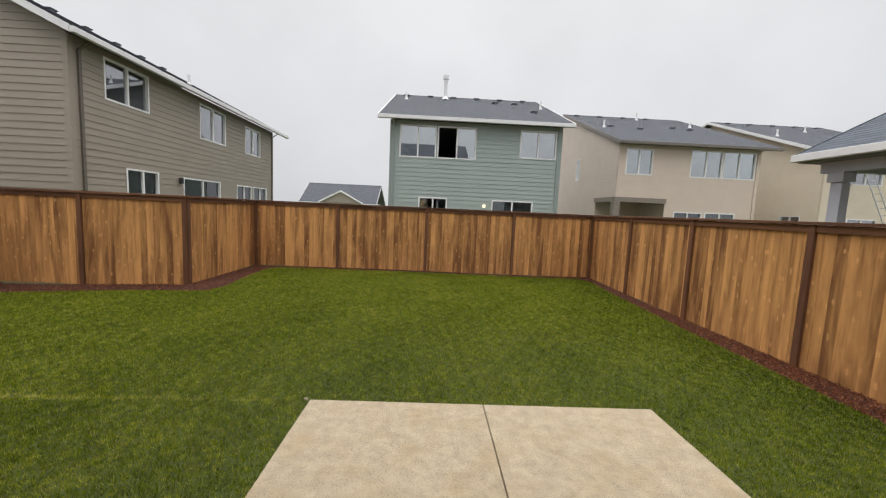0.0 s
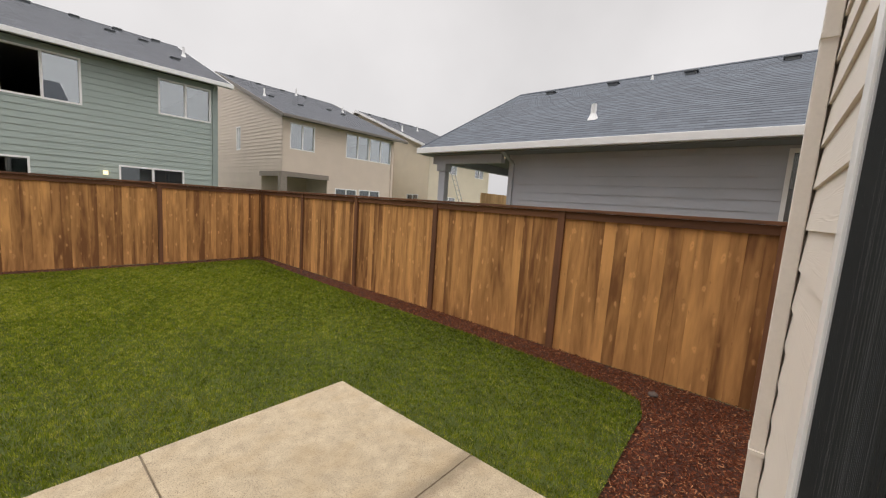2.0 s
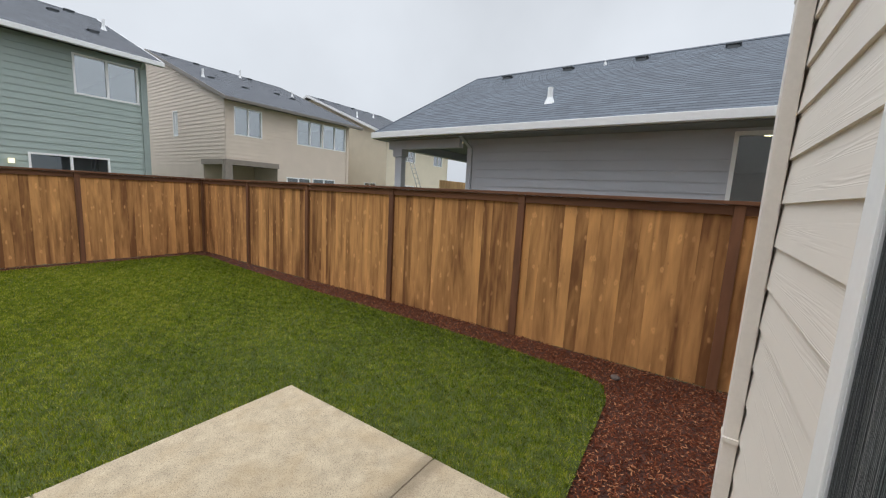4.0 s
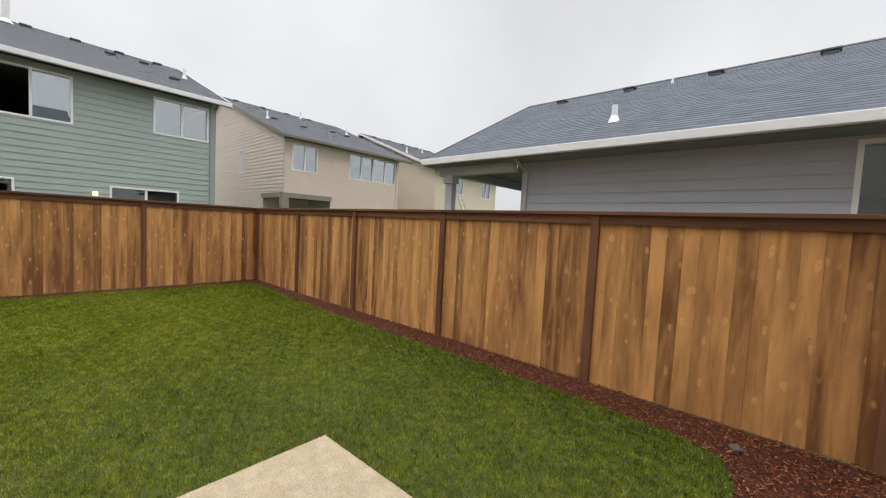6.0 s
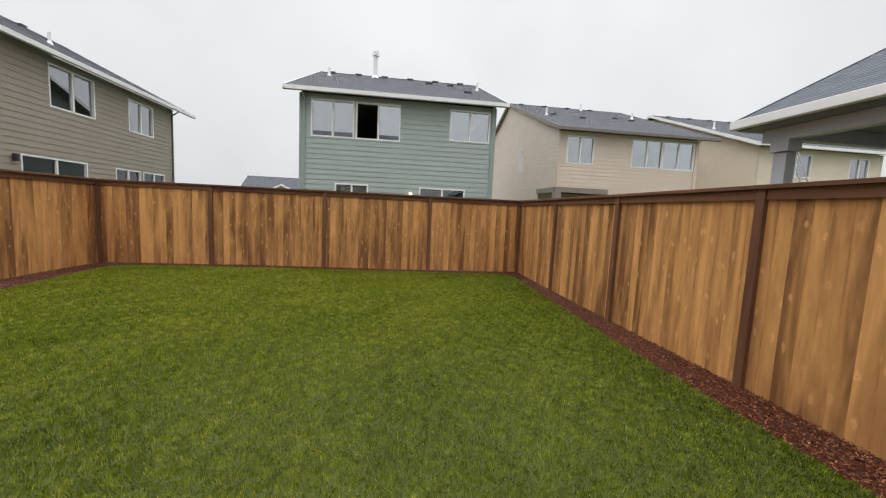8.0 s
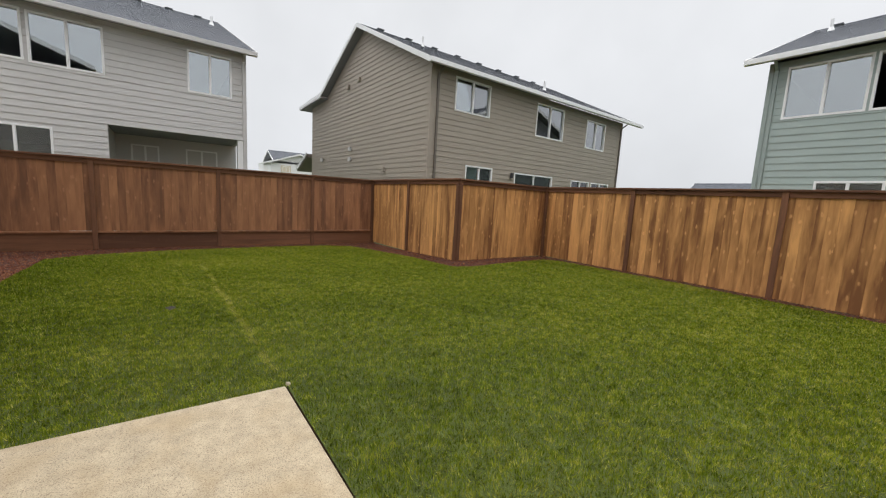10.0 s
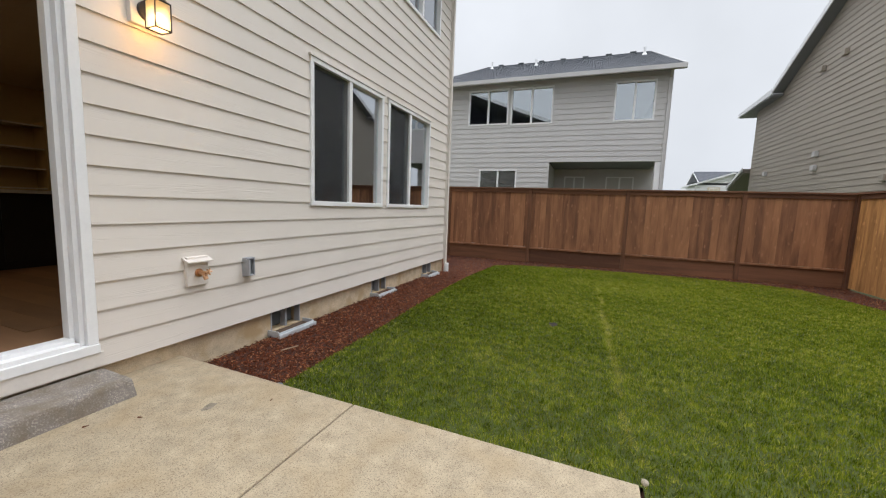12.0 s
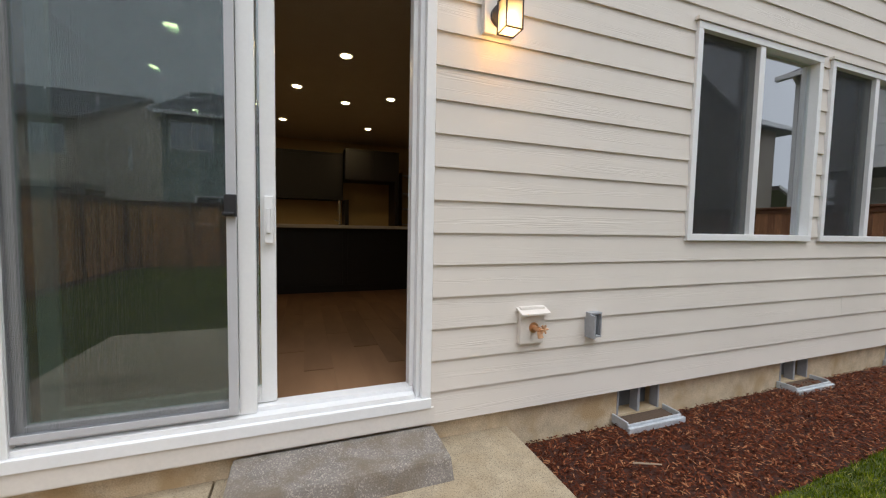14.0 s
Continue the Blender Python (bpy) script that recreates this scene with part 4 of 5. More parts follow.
own.box(b, -0.105, -0.065, -0.075, -0.045, 1.19, 1.42)
own.box(b, -0.095, -0.075, -0.045, -0.03, 1.24, 1.36)
part("handle", b, M_white, slider, "white pull handle", bevel=0.005)
b = Build()
for r in ((-0.03, 0.045, 0.365, 2.71), (0.825, 0.856, 0.365, 2.71), (0.045, 0.825, 0.365, 0.44), (0.045, 0.825, 2.63, 2.71)):
    own.box(b, r[0], r[1], -0.065, -0.02, r[2], r[3])
fixed = part("fixed_panel", b, M_white, door, bevel=0.004)
part("pane", own.box(Build(), 0.045, 0.825, -0.045, -0.039, 0.44, 2.63), M_glass_door, fixed).visible_shadow = False
b = Build()
for r in ((0.045, 0.085, 0.39, 2.69), (0.850, 0.855, 0.39, 2.69), (0.085, 0.850, 0.39, 0.42), (0.085, 0.850, 2.65, 2.69)):
    own.box(b, r[0], r[1], -0.012, 0.015, r[2], r[3])
sdoor = part("screen_door", b, M_screenframe, door, "grey aluminium insect screen door", bevel=0.002)
part("insect_screen", own.box(Build(), 0.085, 0.850, 0.0102, 0.0104, 0.42, 2.65), M_screen_door, sdoor)
b = Build()
wr = random.Random(12)
for k in range(168):
    u = 0.0865 + k * 0.00452 + wr.uniform(0.0, 0.0034)
    own.box(b, u, u + 0.00014, 0.0106, 0.0114, 0.42, 2.65)
part("screen_weave", b, M_screen_wire, sdoor, "fine dark mesh threads")
b = Build()
own.box(b, 0.04, 0.09, 0.015, 0.034, 1.315, 1.415)
own.box(b, 0.05, 0.095, 0.034, 0.05, 1.32, 1.335)
part("handle", b, M_black, sdoor, "black latch handle", bevel=0.004)

# ---- fittings on the wall ----
lamp = thing("wall_lamp", "lit square glass lantern with a dark bronze bracket beside the door", "lamp", (-1.25, 0.03, 2.46))
part("mounting_block", own.box(Build(), -1.345, -1.165, 0.0, 0.05, 2.345, 2.60), M_trim_own, lamp, "greige mounting block", bevel=0.006)
part("drip_cap", own.box(Build(), -1.355, -1.155, 0.0, 0.06, 2.602, 2.612), M_trim_own, lamp)
LX, LY = -1.262, 0.155
part("backplate", Build().tube((LX, 0.05, 2.438), (LX, 0.075, 2.438), 0.062, 20), M_bronze, lamp, bevel=0.0)
part("arm", Build().tube((LX, 0.07, 2.468), (LX, LY, 2.503), 0.016, 8).tube((LX, LY, 2.503), (LX, LY, 2.483), 0.045, 12, 0.06), M_bronze, lamp)
b = Build()
h = 0.056
for sx in (-1, 1):
    for sy in (-1, 1):
        b.tube((LX + sx * h * 0.86, LY + sy * h * 0.86, 2.313), (LX + sx * h * 0.86, LY + sy * h * 0.86, 2.483), 0.005, 4)
for z in (2.315, 2.483):
    for a0 in (-1, 1):
        b.tube((LX - h * 0.86, LY + a0 * h * 0.86, z), (LX + h * 0.86, LY + a0 * h * 0.86, z), 0.005, 4)
        b.tube((LX + a0 * h * 0.86, LY - h * 0.86, z), (LX + a0 * h * 0.86, LY + h * 0.86, z), 0.005, 4)
part("cage", b, M_bronze, lamp)
part("shade", Build().box(LX - 0.045, LX + 0.045, LY - 0.045, LY + 0.045, 2.318, 2.478), M_frost, lamp, "frosted amber glass").visible_shadow = False
bulb = bmesh.new()
bmesh.ops.create_uvsphere(bulb, u_segments=14, v_segments=10, radius=0.022)
bmesh.ops.scale(bulb, vec=(1, 1, 1.25), verts=bulb.verts)
bmesh.ops.translate(bulb, vec=(LX, LY, 2.393), verts=bulb.verts)
bulb_me = bpy.data.meshes.new("bulb")
bulb.to_mesh(bulb_me)
bulb_me.materials.append(M_bulb)
part("bulb", bulb_me, M_bulb, lamp, "glowing warm bulb")
pl = bpy.data.lights.new("lamp_light", "POINT")
pl.energy, pl.color, pl.shadow_soft_size = 1.3, (1.0, 0.52, 0.18), 0.035
new("lamp_light", pl).location = (LX, LY, 2.338)

bib = thing("hose_tap", "brass hose tap on a greige mounting block", "tap", (-1.54, 0.0, 0.6))
part("mounting_block", own.box(Build(), -1.625, -1.455, 0.0, 0.045, 0.59, 0.815), M_trim_own, bib, bevel=0.006)
part("drip_cap", Build().hexa([(-1.64, 0, 0.795), (-1.44, 0, 0.795), (-1.44, 0.085, 0.772), (-1.64, 0.085, 0.772),
                               (-1.64, 0, 0.818), (-1.44, 0, 0.818), (-1.44, 0.085, 0.782), (-1.64, 0.085, 0.782)]), M_trim_own, bib, "pale drip cap")
b = Build().tube((-1.545, 0.045, 0.69), (-1.545, 0.12, 0.69), 0.017, 12).tube((-1.545, 0.10, 0.695), (-1.545, 0.125, 0.645), 0.014, 12, 0.017)
b.tube((-1.545, 0.045, 0.69), (-1.545, 0.052, 0.69), 0.032, 14)
part("spout", b, M_brass, bib)
b = Build().tube((-1.545, 0.12, 0.692), (-1.545, 0.15, 0.705), 0.008, 8)
for k in range(6):
    w = k * math.pi / 3
    b.tube((-1.545, 0.15, 0.705), (-1.545 + 0.027 * math.cos(w), 0.152, 0.705 + 0.027 * math.sin(w)), 0.006, 6)
part("handwheel", b, M_brass, bib)
box = thing("outlet_box", "grey weatherproof outlet box with an open cover", "outlet", (-2.0, 0, 0.6))
b = Build()
for r in ((-2.055, -1.96, 0.59, 0.602), (-2.055, -1.96, 0.742, 0.754), (-2.055, -2.045, 0.602, 0.742), (-1.97, -1.96, 0.602, 0.742)):
    own.box(b, r[0], r[1], 0.0, 0.06, r[2], r[3])
part("housing", b, M_greyplastic, box, bevel=0.002)
part("back_plate", own.box(Build(), -2.045, -1.97, 0.02, 0.03, 0.602, 0.742), M_darkplastic, box)
part("lid", own.box(Build(), -1.962, -1.95, 0.06, 0.11, 0.60, 0.745), M_greyplastic, box)

# ---- crawl-space vents ----
for v in VENTS:
    vent = thing("foundation_vent", "grey plastic crawl-space vent with a pale well edge in the mulch", "vent", (v, 0, 0), group="foundation vents")
    b = Build()
    for r in ((v - 0.2, v - 0.185, -0.02, 0.175), (v + 0.185, v + 0.2, -0.02, 0.175), (v - 0.012, v + 0.012, -0.02, 0.175), (v - 0.2, v + 0.2, 0.165, 0.175)):
        own.box(b, r[0], r[1], -0.10, -0.03, r[2], r[3])
    part("housing", b, M_greyplastic, vent, bevel=0.002)
    part("louvre", own.box(Build(), v - 0.185, v + 0.185, -0.16, -0.14, -0.02, 0.165), M_darkplastic, vent)
    b = Build()
    own.box(b, v - 0.245, v + 0.245, 0.105, 0.118, -0.06, -0.006)
    own.box(b, v - 0.245, v - 0.232, -0.03, 0.105, -0.06, 0.004)
    own.box(b, v + 0.232, v + 0.245, -0.03, 0.105, -0.06, 0.004)
    own.box(b, v - 0.258, v + 0.258, 0.119, 0.142, -0.06, -0.020)
    part("well_edge", b, M_galv, vent, "pale galvanised well edge", bevel=0.005)
    part("debris", own.box(Build(), v - 0.232, v + 0.232, -0.03, 0.105, -0.06, -0.032), M_soil, vent)

# ---- kitchen behind the door ----
FZ, CZ = 0.355, 3.10
floor = tagged(part("floor", Build().box(-6.7, 1.95, -8.9, -0.13, FZ - 0.05, FZ - 0.004), M_floor), "oak plank floor of the kitchen", "floor", kind="structure")
tagged(part("ceiling", Build().box(-6.75, 1.95, -8.95, -0.14, CZ, CZ + 0.1), M_ceiling), "painted kitchen ceiling in dim light", "ceiling", kind="structure")
tagged(part("wall_kitchen", Build().box(-6.75, 1.95, -6.95, -6.8, FZ - 0.05, CZ), M_room_wall), "cream kitchen wall behind the cabinets", "wall", kind="structure")
tagged(part("wall_kitchen_east", Build().box(1.84, 1.95, -6.8, -0.14, FZ - 0.05, CZ), M_room_wall), "cream kitchen side wall", "wall", kind="structure")
tagged(part("wall_kitchen_west", Build().box(-6.75, -6.64, -6.8, -0.14, FZ - 0.05, CZ), M_room_wall), "cream room side wall", "wall", kind="structure")
liner = Build()
for s, e, a, c in cut(-6.6, 1.84, FZ - 0.05, CZ, [(DOOR[0], DOOR[1], 0.2, DOOR[3]), WIN_A, WIN_B]):
    liner.box(s, e, -0.17, -0.142, a, c)
tagged(part("wall_kitchen_north", liner, M_room_wall), "cream inner face of the rear wall", "wall", kind="structure")
plank_meshes = [Build().box(-0.09, 0.09, -0.6, 0.6, -0.012, 0.0).mesh("floor_plank", M_floor)]
for i in range(22):
    for j in range(4):
        xx, yy = -2.7 + i * 0.182, -0.74 - j * 1.204 - (0.4 * (i % 3))
        p = part("plank", plank_meshes[0], M_floor, floor)
        p.location = (xx, yy, FZ)
island = thing("kitchen_island", "espresso kitchen island with a pale stone counter", "island", (-1.0, -3.9, FZ))
part("body", Build().box(-2.6, 1.0, -4.35, -3.38, FZ, 1.235), M_cab, island)
for k in range(4):
    part("panel", Build().box(-2.55 + k * 0.9, -1.72 + k * 0.9, -3.38, -3.36, FZ + 0.1, 1.2), M_cab, island, bevel=0.005)
part("counter", Build().box(-2.7, 1.1, -4.45, -3.15, 1.236, 1.275), M_counter, island, "pale stone counter", bevel=0.004)
tap = thing("kitchen_tap", "tall chrome gooseneck tap on the island counter", "tap", (-0.78, -4.2, 1.275))
b = Build().tube((-0.78, -4.15, 1.276), (-0.78, -4.15, 1.30), 0.03, 12).tube((-0.78, -4.15, 1.29), (-0.78, -4.15, 1.58), 0.014, 10)
pts = [(-0.78, -4.15 + 0.09 * (math.cos(w) - 1), 1.58 + 0.09 * math.sin(w)) for w in np.linspace(0, math.pi, 9)]
for p0, p1 in zip(pts, pts[1:]):
    b.tube(p0, p1, 0.013, 8)
b.tube(pts[-1], (pts[-1][0], pts[-1][1], 1.46), 0.017, 8)
part("spout", b, M_steel, tap)
part("lever", Build().tube((-0.78, -4.15, 1.33), (-0.70, -4.15, 1.36), 0.008, 8), M_steel, tap)


def cabinet(x0, x1, y0, y1, z0, z1, doors, name="wall_cabinet", label="espresso stained wall cabinet with shaker doors"):
    c = thing(name, label, "cabinet", ((x0 + x1) / 2, (y0 + y1) / 2, z0))
    part("body", Build().box(x0, x1, y0, y1, z0, z1), M_cab, c)
    w = (x1 - x0) / doors
    for k in range(doors):
        d = Build()
        a, e = x0 + k * w + 0.006, x0 + (k + 1) * w - 0.006
        d.box(a, e, y1, y1 + 0.012, z0 + 0.01, z1 - 0.01)
        for r in ((a, a + 0.06, z0 + 0.01, z1 - 0.01), (e - 0.06, e, z0 + 0.01, z1 - 0.01), (a + 0.06, e - 0.06, z0 + 0.01, z0 + 0.07), (a + 0.06, e - 0.06, z1 - 0.07, z1 - 0.01)):
            d.box(r[0], r[1], y1 + 0.012, y1 + 0.02, r[2], r[3])
        part("door", d, M_cab, c)


cabinet(-1.05, 1.6, -6.8, -6.45, 1.80, 2.80, 4)
cabinet(-2.2, -1.06, -6.8, -6.15, 2.22, 2.86, 2, label="espresso cabinet over the tall alcove")
tagged(part("alcove_panel", Build().box(-2.2, -2.12, -6.8, -6.15, FZ, 2.22), M_cab), "tall espresso side panel of the alcove", "cabinet")
tagged(part("alcove_panel", Build().box(-1.14, -1.06, -6.8, -6.15, FZ, 1.80), M_cab), "tall espresso side panel of the alcove", "cabinet")
cabinet(-1.05, 1.6, -6.8, -6.2, FZ, 1.24, 4, "base_cabinet", "espresso base cabinet along the back wall")
tagged(part("back_counter", Build().box(-1.06, 1.62, -6.8, -6.16, 1.241, 1.278), M_counter), "pale stone counter along the back wall", "counter")
shelf = thing("pantry_shelf", "lit cream pantry shelves beside the alcove", "shelf", (-2.9, -6.6, FZ))
for z in (0.9, 1.3, 1.65, 2.0, 2.4):
    part("board", Build().box(-3.4, -2.35, -6.8, -6.42, z, z + 0.025), M_counter, shelf)
for x in (-3.42, -2.35):
    part("side", Build().box(x - 0.02, x, -6.8, -6.42, FZ, 2.5), M_room_wall, shelf)
DL = [(-0.68, -2.33), (0.9, -2.3), (-0.17, -3.5), (-1.43, -3.52), (1.4, -3.5), (-0.84, -3.95), (0.09, -5.3), (-1.4, -5.35), (1.4, -5.33), (-4.0, -2.4), (-5.4, -4.0)]
for x, y in DL:
    d = thing("downlight", "small round recessed downlight glowing warm", "downlight", (x, y, CZ), group="kitchen downlights")
    part("trim_ring", Build().tube((x, y, CZ - 0.006), (x, y, CZ), 0.075, 20), M_white, d)
    part("diffuser", Build().tube((x, y, CZ - 0.009), (x, y, CZ - 0.005), 0.055, 20), M_downlight, d, "glowing diffuser")
for x, y in ((-0.4, -2.4), (0.4, -4.4), (-1.2, -5.3), (-4.5, -3.2)):
    al = bpy.data.lights.new("kitchen_light", "AREA")
    al.shape, al.size, al.energy, al.color = "DISK", 0.2, 3.4, (1.0, 0.70, 0.34)
    new("kitchen_light", al).matrix_world = look((x, y, CZ - 0.03), (x, y, 0))

# ---- fences ----
BOARD_W = 0.136


def board_mesh(height, seed, material):
    r = random.Random(seed)
    w = BOARD_W / 2
    b = Build()
    c = 0.004
    prof = [(-w, 0.0), (w, 0.0), (w, 0.013), (w - c, 0.017), (-w + c, 0.017), (-w, 0.013)]
    cup = r.uniform(-0.002, 0.002)
    k = len(prof)
    for z in (0.0, height):
        b.v += [(x, y + cup * (z > 0) + (0.001 if x > 0 else 0), z) for x, y in prof]
    b.f = [tuple(range(k - 1, -1, -1)), tuple(range(k, 2 * k))] + [(i, (i + 1) % k, k + (i + 1) % k, k + i) for i in range(k)]
    return b.mesh("board", material)


def fence(name, a, b, posts, top, bottoms, label, board_mat, kick=0.0, seed=1, inward=1):
    """A run from a to b; posts: distances along it. The yard lies to the left of a to b."""
    a, b = Vector((*a, 0)), Vector((*b, 0))
    d = (b - a).normalized()
    turn = Matrix.Rotation(math.atan2(d.y, d.x), 4, "Z")
    root = new(name)
    root.matrix_basis = Matrix.Translation((a.x, a.y, 0)) @ turn
    tagged(root, label, "fence")
    length = (b - a).length

    def local(nm, build, material, lab="", bevel=0.0):
        ob = new(nm, build.mesh(nm, material, bevel) if isinstance(build, Build) else build)
        ob.parent = root
        if lab:
            ob["label"] = lab
        return ob
    r = random.Random(seed)
    z0 = bottoms
    post = Build().box(-0.045, 0.045, -0.02, 0.07, z0 - 0.15, top - 0.04).mesh("post", M_post, 0.004)
    for s in posts:
        ob = local("post", post, M_post)
        ob.location = (s, 0, 0)
    for s, e in zip(posts, posts[1:]):
        local("trim_board", Build().box(s + 0.046, e - 0.046, 0.028, 0.052, top - 0.135, top - 0.04), M_rail, bevel=0.003)
        if kick:
            local("bottom_rail", Build().box(s + 0.046, e - 0.046, 0.0, 0.068, kick, kick + 0.04), board_mat, bevel=0.003)
            local("kick_board", Build().box(s + 0.046, e - 0.046, 0.0, 0.03, z0 - 0.03, kick - 0.002), M_rail)
    local("cap", Build().box(-0.06, length + 0.06, -0.05, 0.09, top - 0.038, top), M_rail, "dark stained cap board", bevel=0.004)
    lo = kick + 0.042 if kick else z0 - 0.005
    kinds = [board_mesh(top - 0.06 - lo, seed * 10 + k, board_mat) for k in range(3)]
    for s, e in zip(posts, posts[1:]):
        n = max(1, round((e - s) / (BOARD_W + 0.001)))
        pitch = (e - s) / n
        for i in range(n):
            ob = local("board", r.choice(kinds), board_mat)
            ob.location = (s + (i + 0.5) * pitch, 0.002 + r.uniform(0, 0.010), lo + r.uniform(-0.006, 0.006))
            ob.rotation_euler = (0, r.uniform(-0.003, 0.003), 0)
            ob.scale = ((pitch + 0.006) / BOARD_W, 1, 1)


FT = 1.845
fence("fence", (4.47, 11.03), (-5.57, 11.03), [0.0, 2.41, 5.01, 7.61, 10.0], FT, -0.05, "brown stained cedar board fence with dark posts and cap", M_board, seed=2)
fence("fence", (4.47, -4.4), (4.47, 11.03), [0.0, 2.2, 4.4, 6.6, 8.82, 11.02, 13.18, 15.38], FT, -0.05, "brown stained cedar board fence with dark posts and cap", M_board, seed=3)
fence("fence", (-5.57, 11.03), (-5.57, 7.93), [0.05, 3.1], FT, -0.05, "brown stained cedar board fence return", M_board, seed=4)
fence("fence", (-5.57, 7.93), (-9.93, 7.93), [0.0, 2.15, 4.30], FT, -0.12, "brown stained cedar board fence return", M_board, seed=5)
fence("fence", (-9.93, 7.93), (-9.93, -3.3), [0.05, 1.95, 4.3, 6.65, 8.95, 11.2], FT - 0.01, -0.17, "dark brown stained fence with a kick board along the ground", M_board_dark, kick=0.21, seed=6)


# ---- neighbouring houses ----
def house(label, place):
    return thing("house", label, "house", place)


def box_body(parent, x0, x1, y0, y1, z1, material, skip):
    """The hidden walls and a dim inside."""
    b = Build()
    t = 0.14
    if skip != "s":
        b.box(x0, x1, y0, y0 + t, -0.2, z1)
    if skip != "n":
        b.box(x0, x1, y1 - t, y1, -0.2, z1)
    if skip != "w":
        b.box(x0, x0 + t, y0 + t, y1 - t, -0.2, z1)
    if skip != "e":
        b.box(x1 - t, x1, y0 + t, y1 - t, -0.2, z1)
    part("wall", b, material, parent)
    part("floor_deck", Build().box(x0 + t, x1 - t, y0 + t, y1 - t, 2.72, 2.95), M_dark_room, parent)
    part("attic_deck", Build().box(x0 + 0.02, x1 - 0.02, y0 + 0.02, y1 - 0.02, z1 - 0.1, z1 - 0.004), M_soffit, parent)


def front(parent, face, u0, u1, z1, holes, material, corner_mat, exposure=0.178, ends=None, ztop=None, zlow=0.1):
    part("wall_core", wall_core(face, u0, u1, -0.2, z1, holes), material, parent)
    part("siding", siding(face, u0, u1, zlow, ztop or z1, holes, exposure, ends), material, parent)
    for u in (u0, u1):
        s = 0.1 if u == u0 else -0.1
        part("corner_board", face.box(Build(), u, u + s, 0.0, 0.03, 0.0, z1 - 0.02), corner_mat, parent)


# sage green house to the north
G = house("two-storey sage green lap-sided house with a charcoal roof", (1.3, 21, 0))
gf = Face("y", 15.5, -1)
g_wins = [(-1.83, -0.34, 3.89, 5.18), (-0.29, 1.29, 3.89, 5.18), (3.08, 4.60, 4.05, 5.18), (-0.98, 0.2, 1.1, 2.31), (2.05, 3.77, 0.25, 2.31)]
front(G, gf, -2.22, 4.82, 5.35, g_wins, M_siding_teal, mat("sage_trim", (0.285, 0.335, 0.318), 0.6), 0.178)
box_body(G, -2.22, 4.82, 15.5, 27.3, 5.35, M_siding_teal, "s")
for k, w in enumerate(g_wins):
    window(gf, *w, parent=G, open_sash=(k == 1), glass=M_glass_plain if w[2] < 2 else M_glass)
gable_roof(G, "x", 15.1, 27.7, 21.4, -2.65, 5.15, 5.45, 8.02, M_shingle, gables=(-2.12, 4.72),
           vents=[(-2.0 + k * 1.25, 0.45) for k in range(6)] + [(2.6, 1.6), (3.6, 1.6), (4.05, 4.0)], pipes=[(-1.95, 1.6, 0.35, 0.05), (0.05, 0.7, 1.0, 0.1), (4.7, 2.6, 0.35, 0.05)])
downspout(gf, -2.05, 0, 5.4, mat("sage_downspout", (0.285, 0.335, 0.318), 0.5), G)
downspout(gf, 4.68, 0, 5.4, bpy.data.materials["sage_downspout"], G)
part("porch_lamp", Build().tube((1.73, 15.4, 1.98), (1.73, 15.4, 2.1), 0.06, 10), glow_mat("porch_glow", (1.0, 0.85, 0.55), 1.0), G, "small lit porch lamp")

# tan house to the north-east, with a covered corner porch
B = house("two-storey tan lap-sided house with a covered corner porch", (12, 23, 0))
bf, bw = Face("y", 18.5, -1), Face("x", 8.68, -1)
b_wins = [(9.06, 10.40, 3.98, 5.26), (12.32, 13.93, 3.98, 5.32), (13.97, 15.62, 3.98, 5.32), (11.7, 13.15, 1.1, 2.25), (13.3, 14.85, 1.1, 2.28)]
M_tan_trim = mat("taupe_trim", (0.23, 0.195, 0.165), 0.6)
front(B, bf, 8.68, 15.85, 5.45, b_wins + [(8.6, 11.2, -0.3, 2.66)], M_siding_tan, M_siding_tan)
b_side_holes = [(18.4, 20.7, -0.3, 2.66), (23.4, 23.95, 4.05, 5.35)]
rise_b = 3.35 / 8.8
part("wall_core", wall_core(bw, 18.5, 34.9, -0.2, 5.45, b_side_holes), M_siding_tan, B)
part("siding", siding(bw, 18.5, 34.9, 0.1, 8.6, b_side_holes, 0.178, lambda z: (18.5, 34.9) if z < 5.45 else (18.3 + (z - 5.45) / rise_b, 35.1 - (z - 5.45) / rise_b)),
     siding_mat("tan_siding_side", (0.585, 0.500, 0.425), 1), B)
part("gable_core", Build().hexa([(8.69, 18.6, 5.4), (8.75, 18.6, 5.4), (8.75, 34.8, 5.4), (8.69, 34.8, 5.4), (8.69, 26.6, 8.5), (8.75, 26.6, 8.5), (8.75, 26.9, 8.5), (8.69, 26.9, 8.5)]), M_siding_tan, B)
b = Build().box(15.71, 15.85, 18.64, 34.9, -0.2, 5.45).box(8.68, 15.85, 34.76, 34.9, -0.2, 5.45)
part("wall", b, M_siding_tan, B)
part("floor_deck", Build().box(8.85, 15.7, 18.66, 34.7, 2.72, 2.95), M_dark_room, B)
part("attic_deck", Build().box(8.7, 15.83, 18.52, 34.88, 5.36, 5.44), M_soffit, B)
part("porch_wall", Build().box(8.8, 11.3, 20.7, 20.8, -0.2, 2.7).box(11.2, 11.3, 18.6, 20.7, -0.2, 2.7), M_siding_tan, B)
part("porch_beam", Build().box(8.62, 11.25, 18.42, 18.62, 2.62, 2.86).box(8.6, 8.8, 18.62, 20.8, 2.62, 2.86), M_tan_trim, B)
part("porch_post", Build().box(8.6, 8.92, 18.42, 18.74, -0.1, 2.62), M_tan_trim, B)
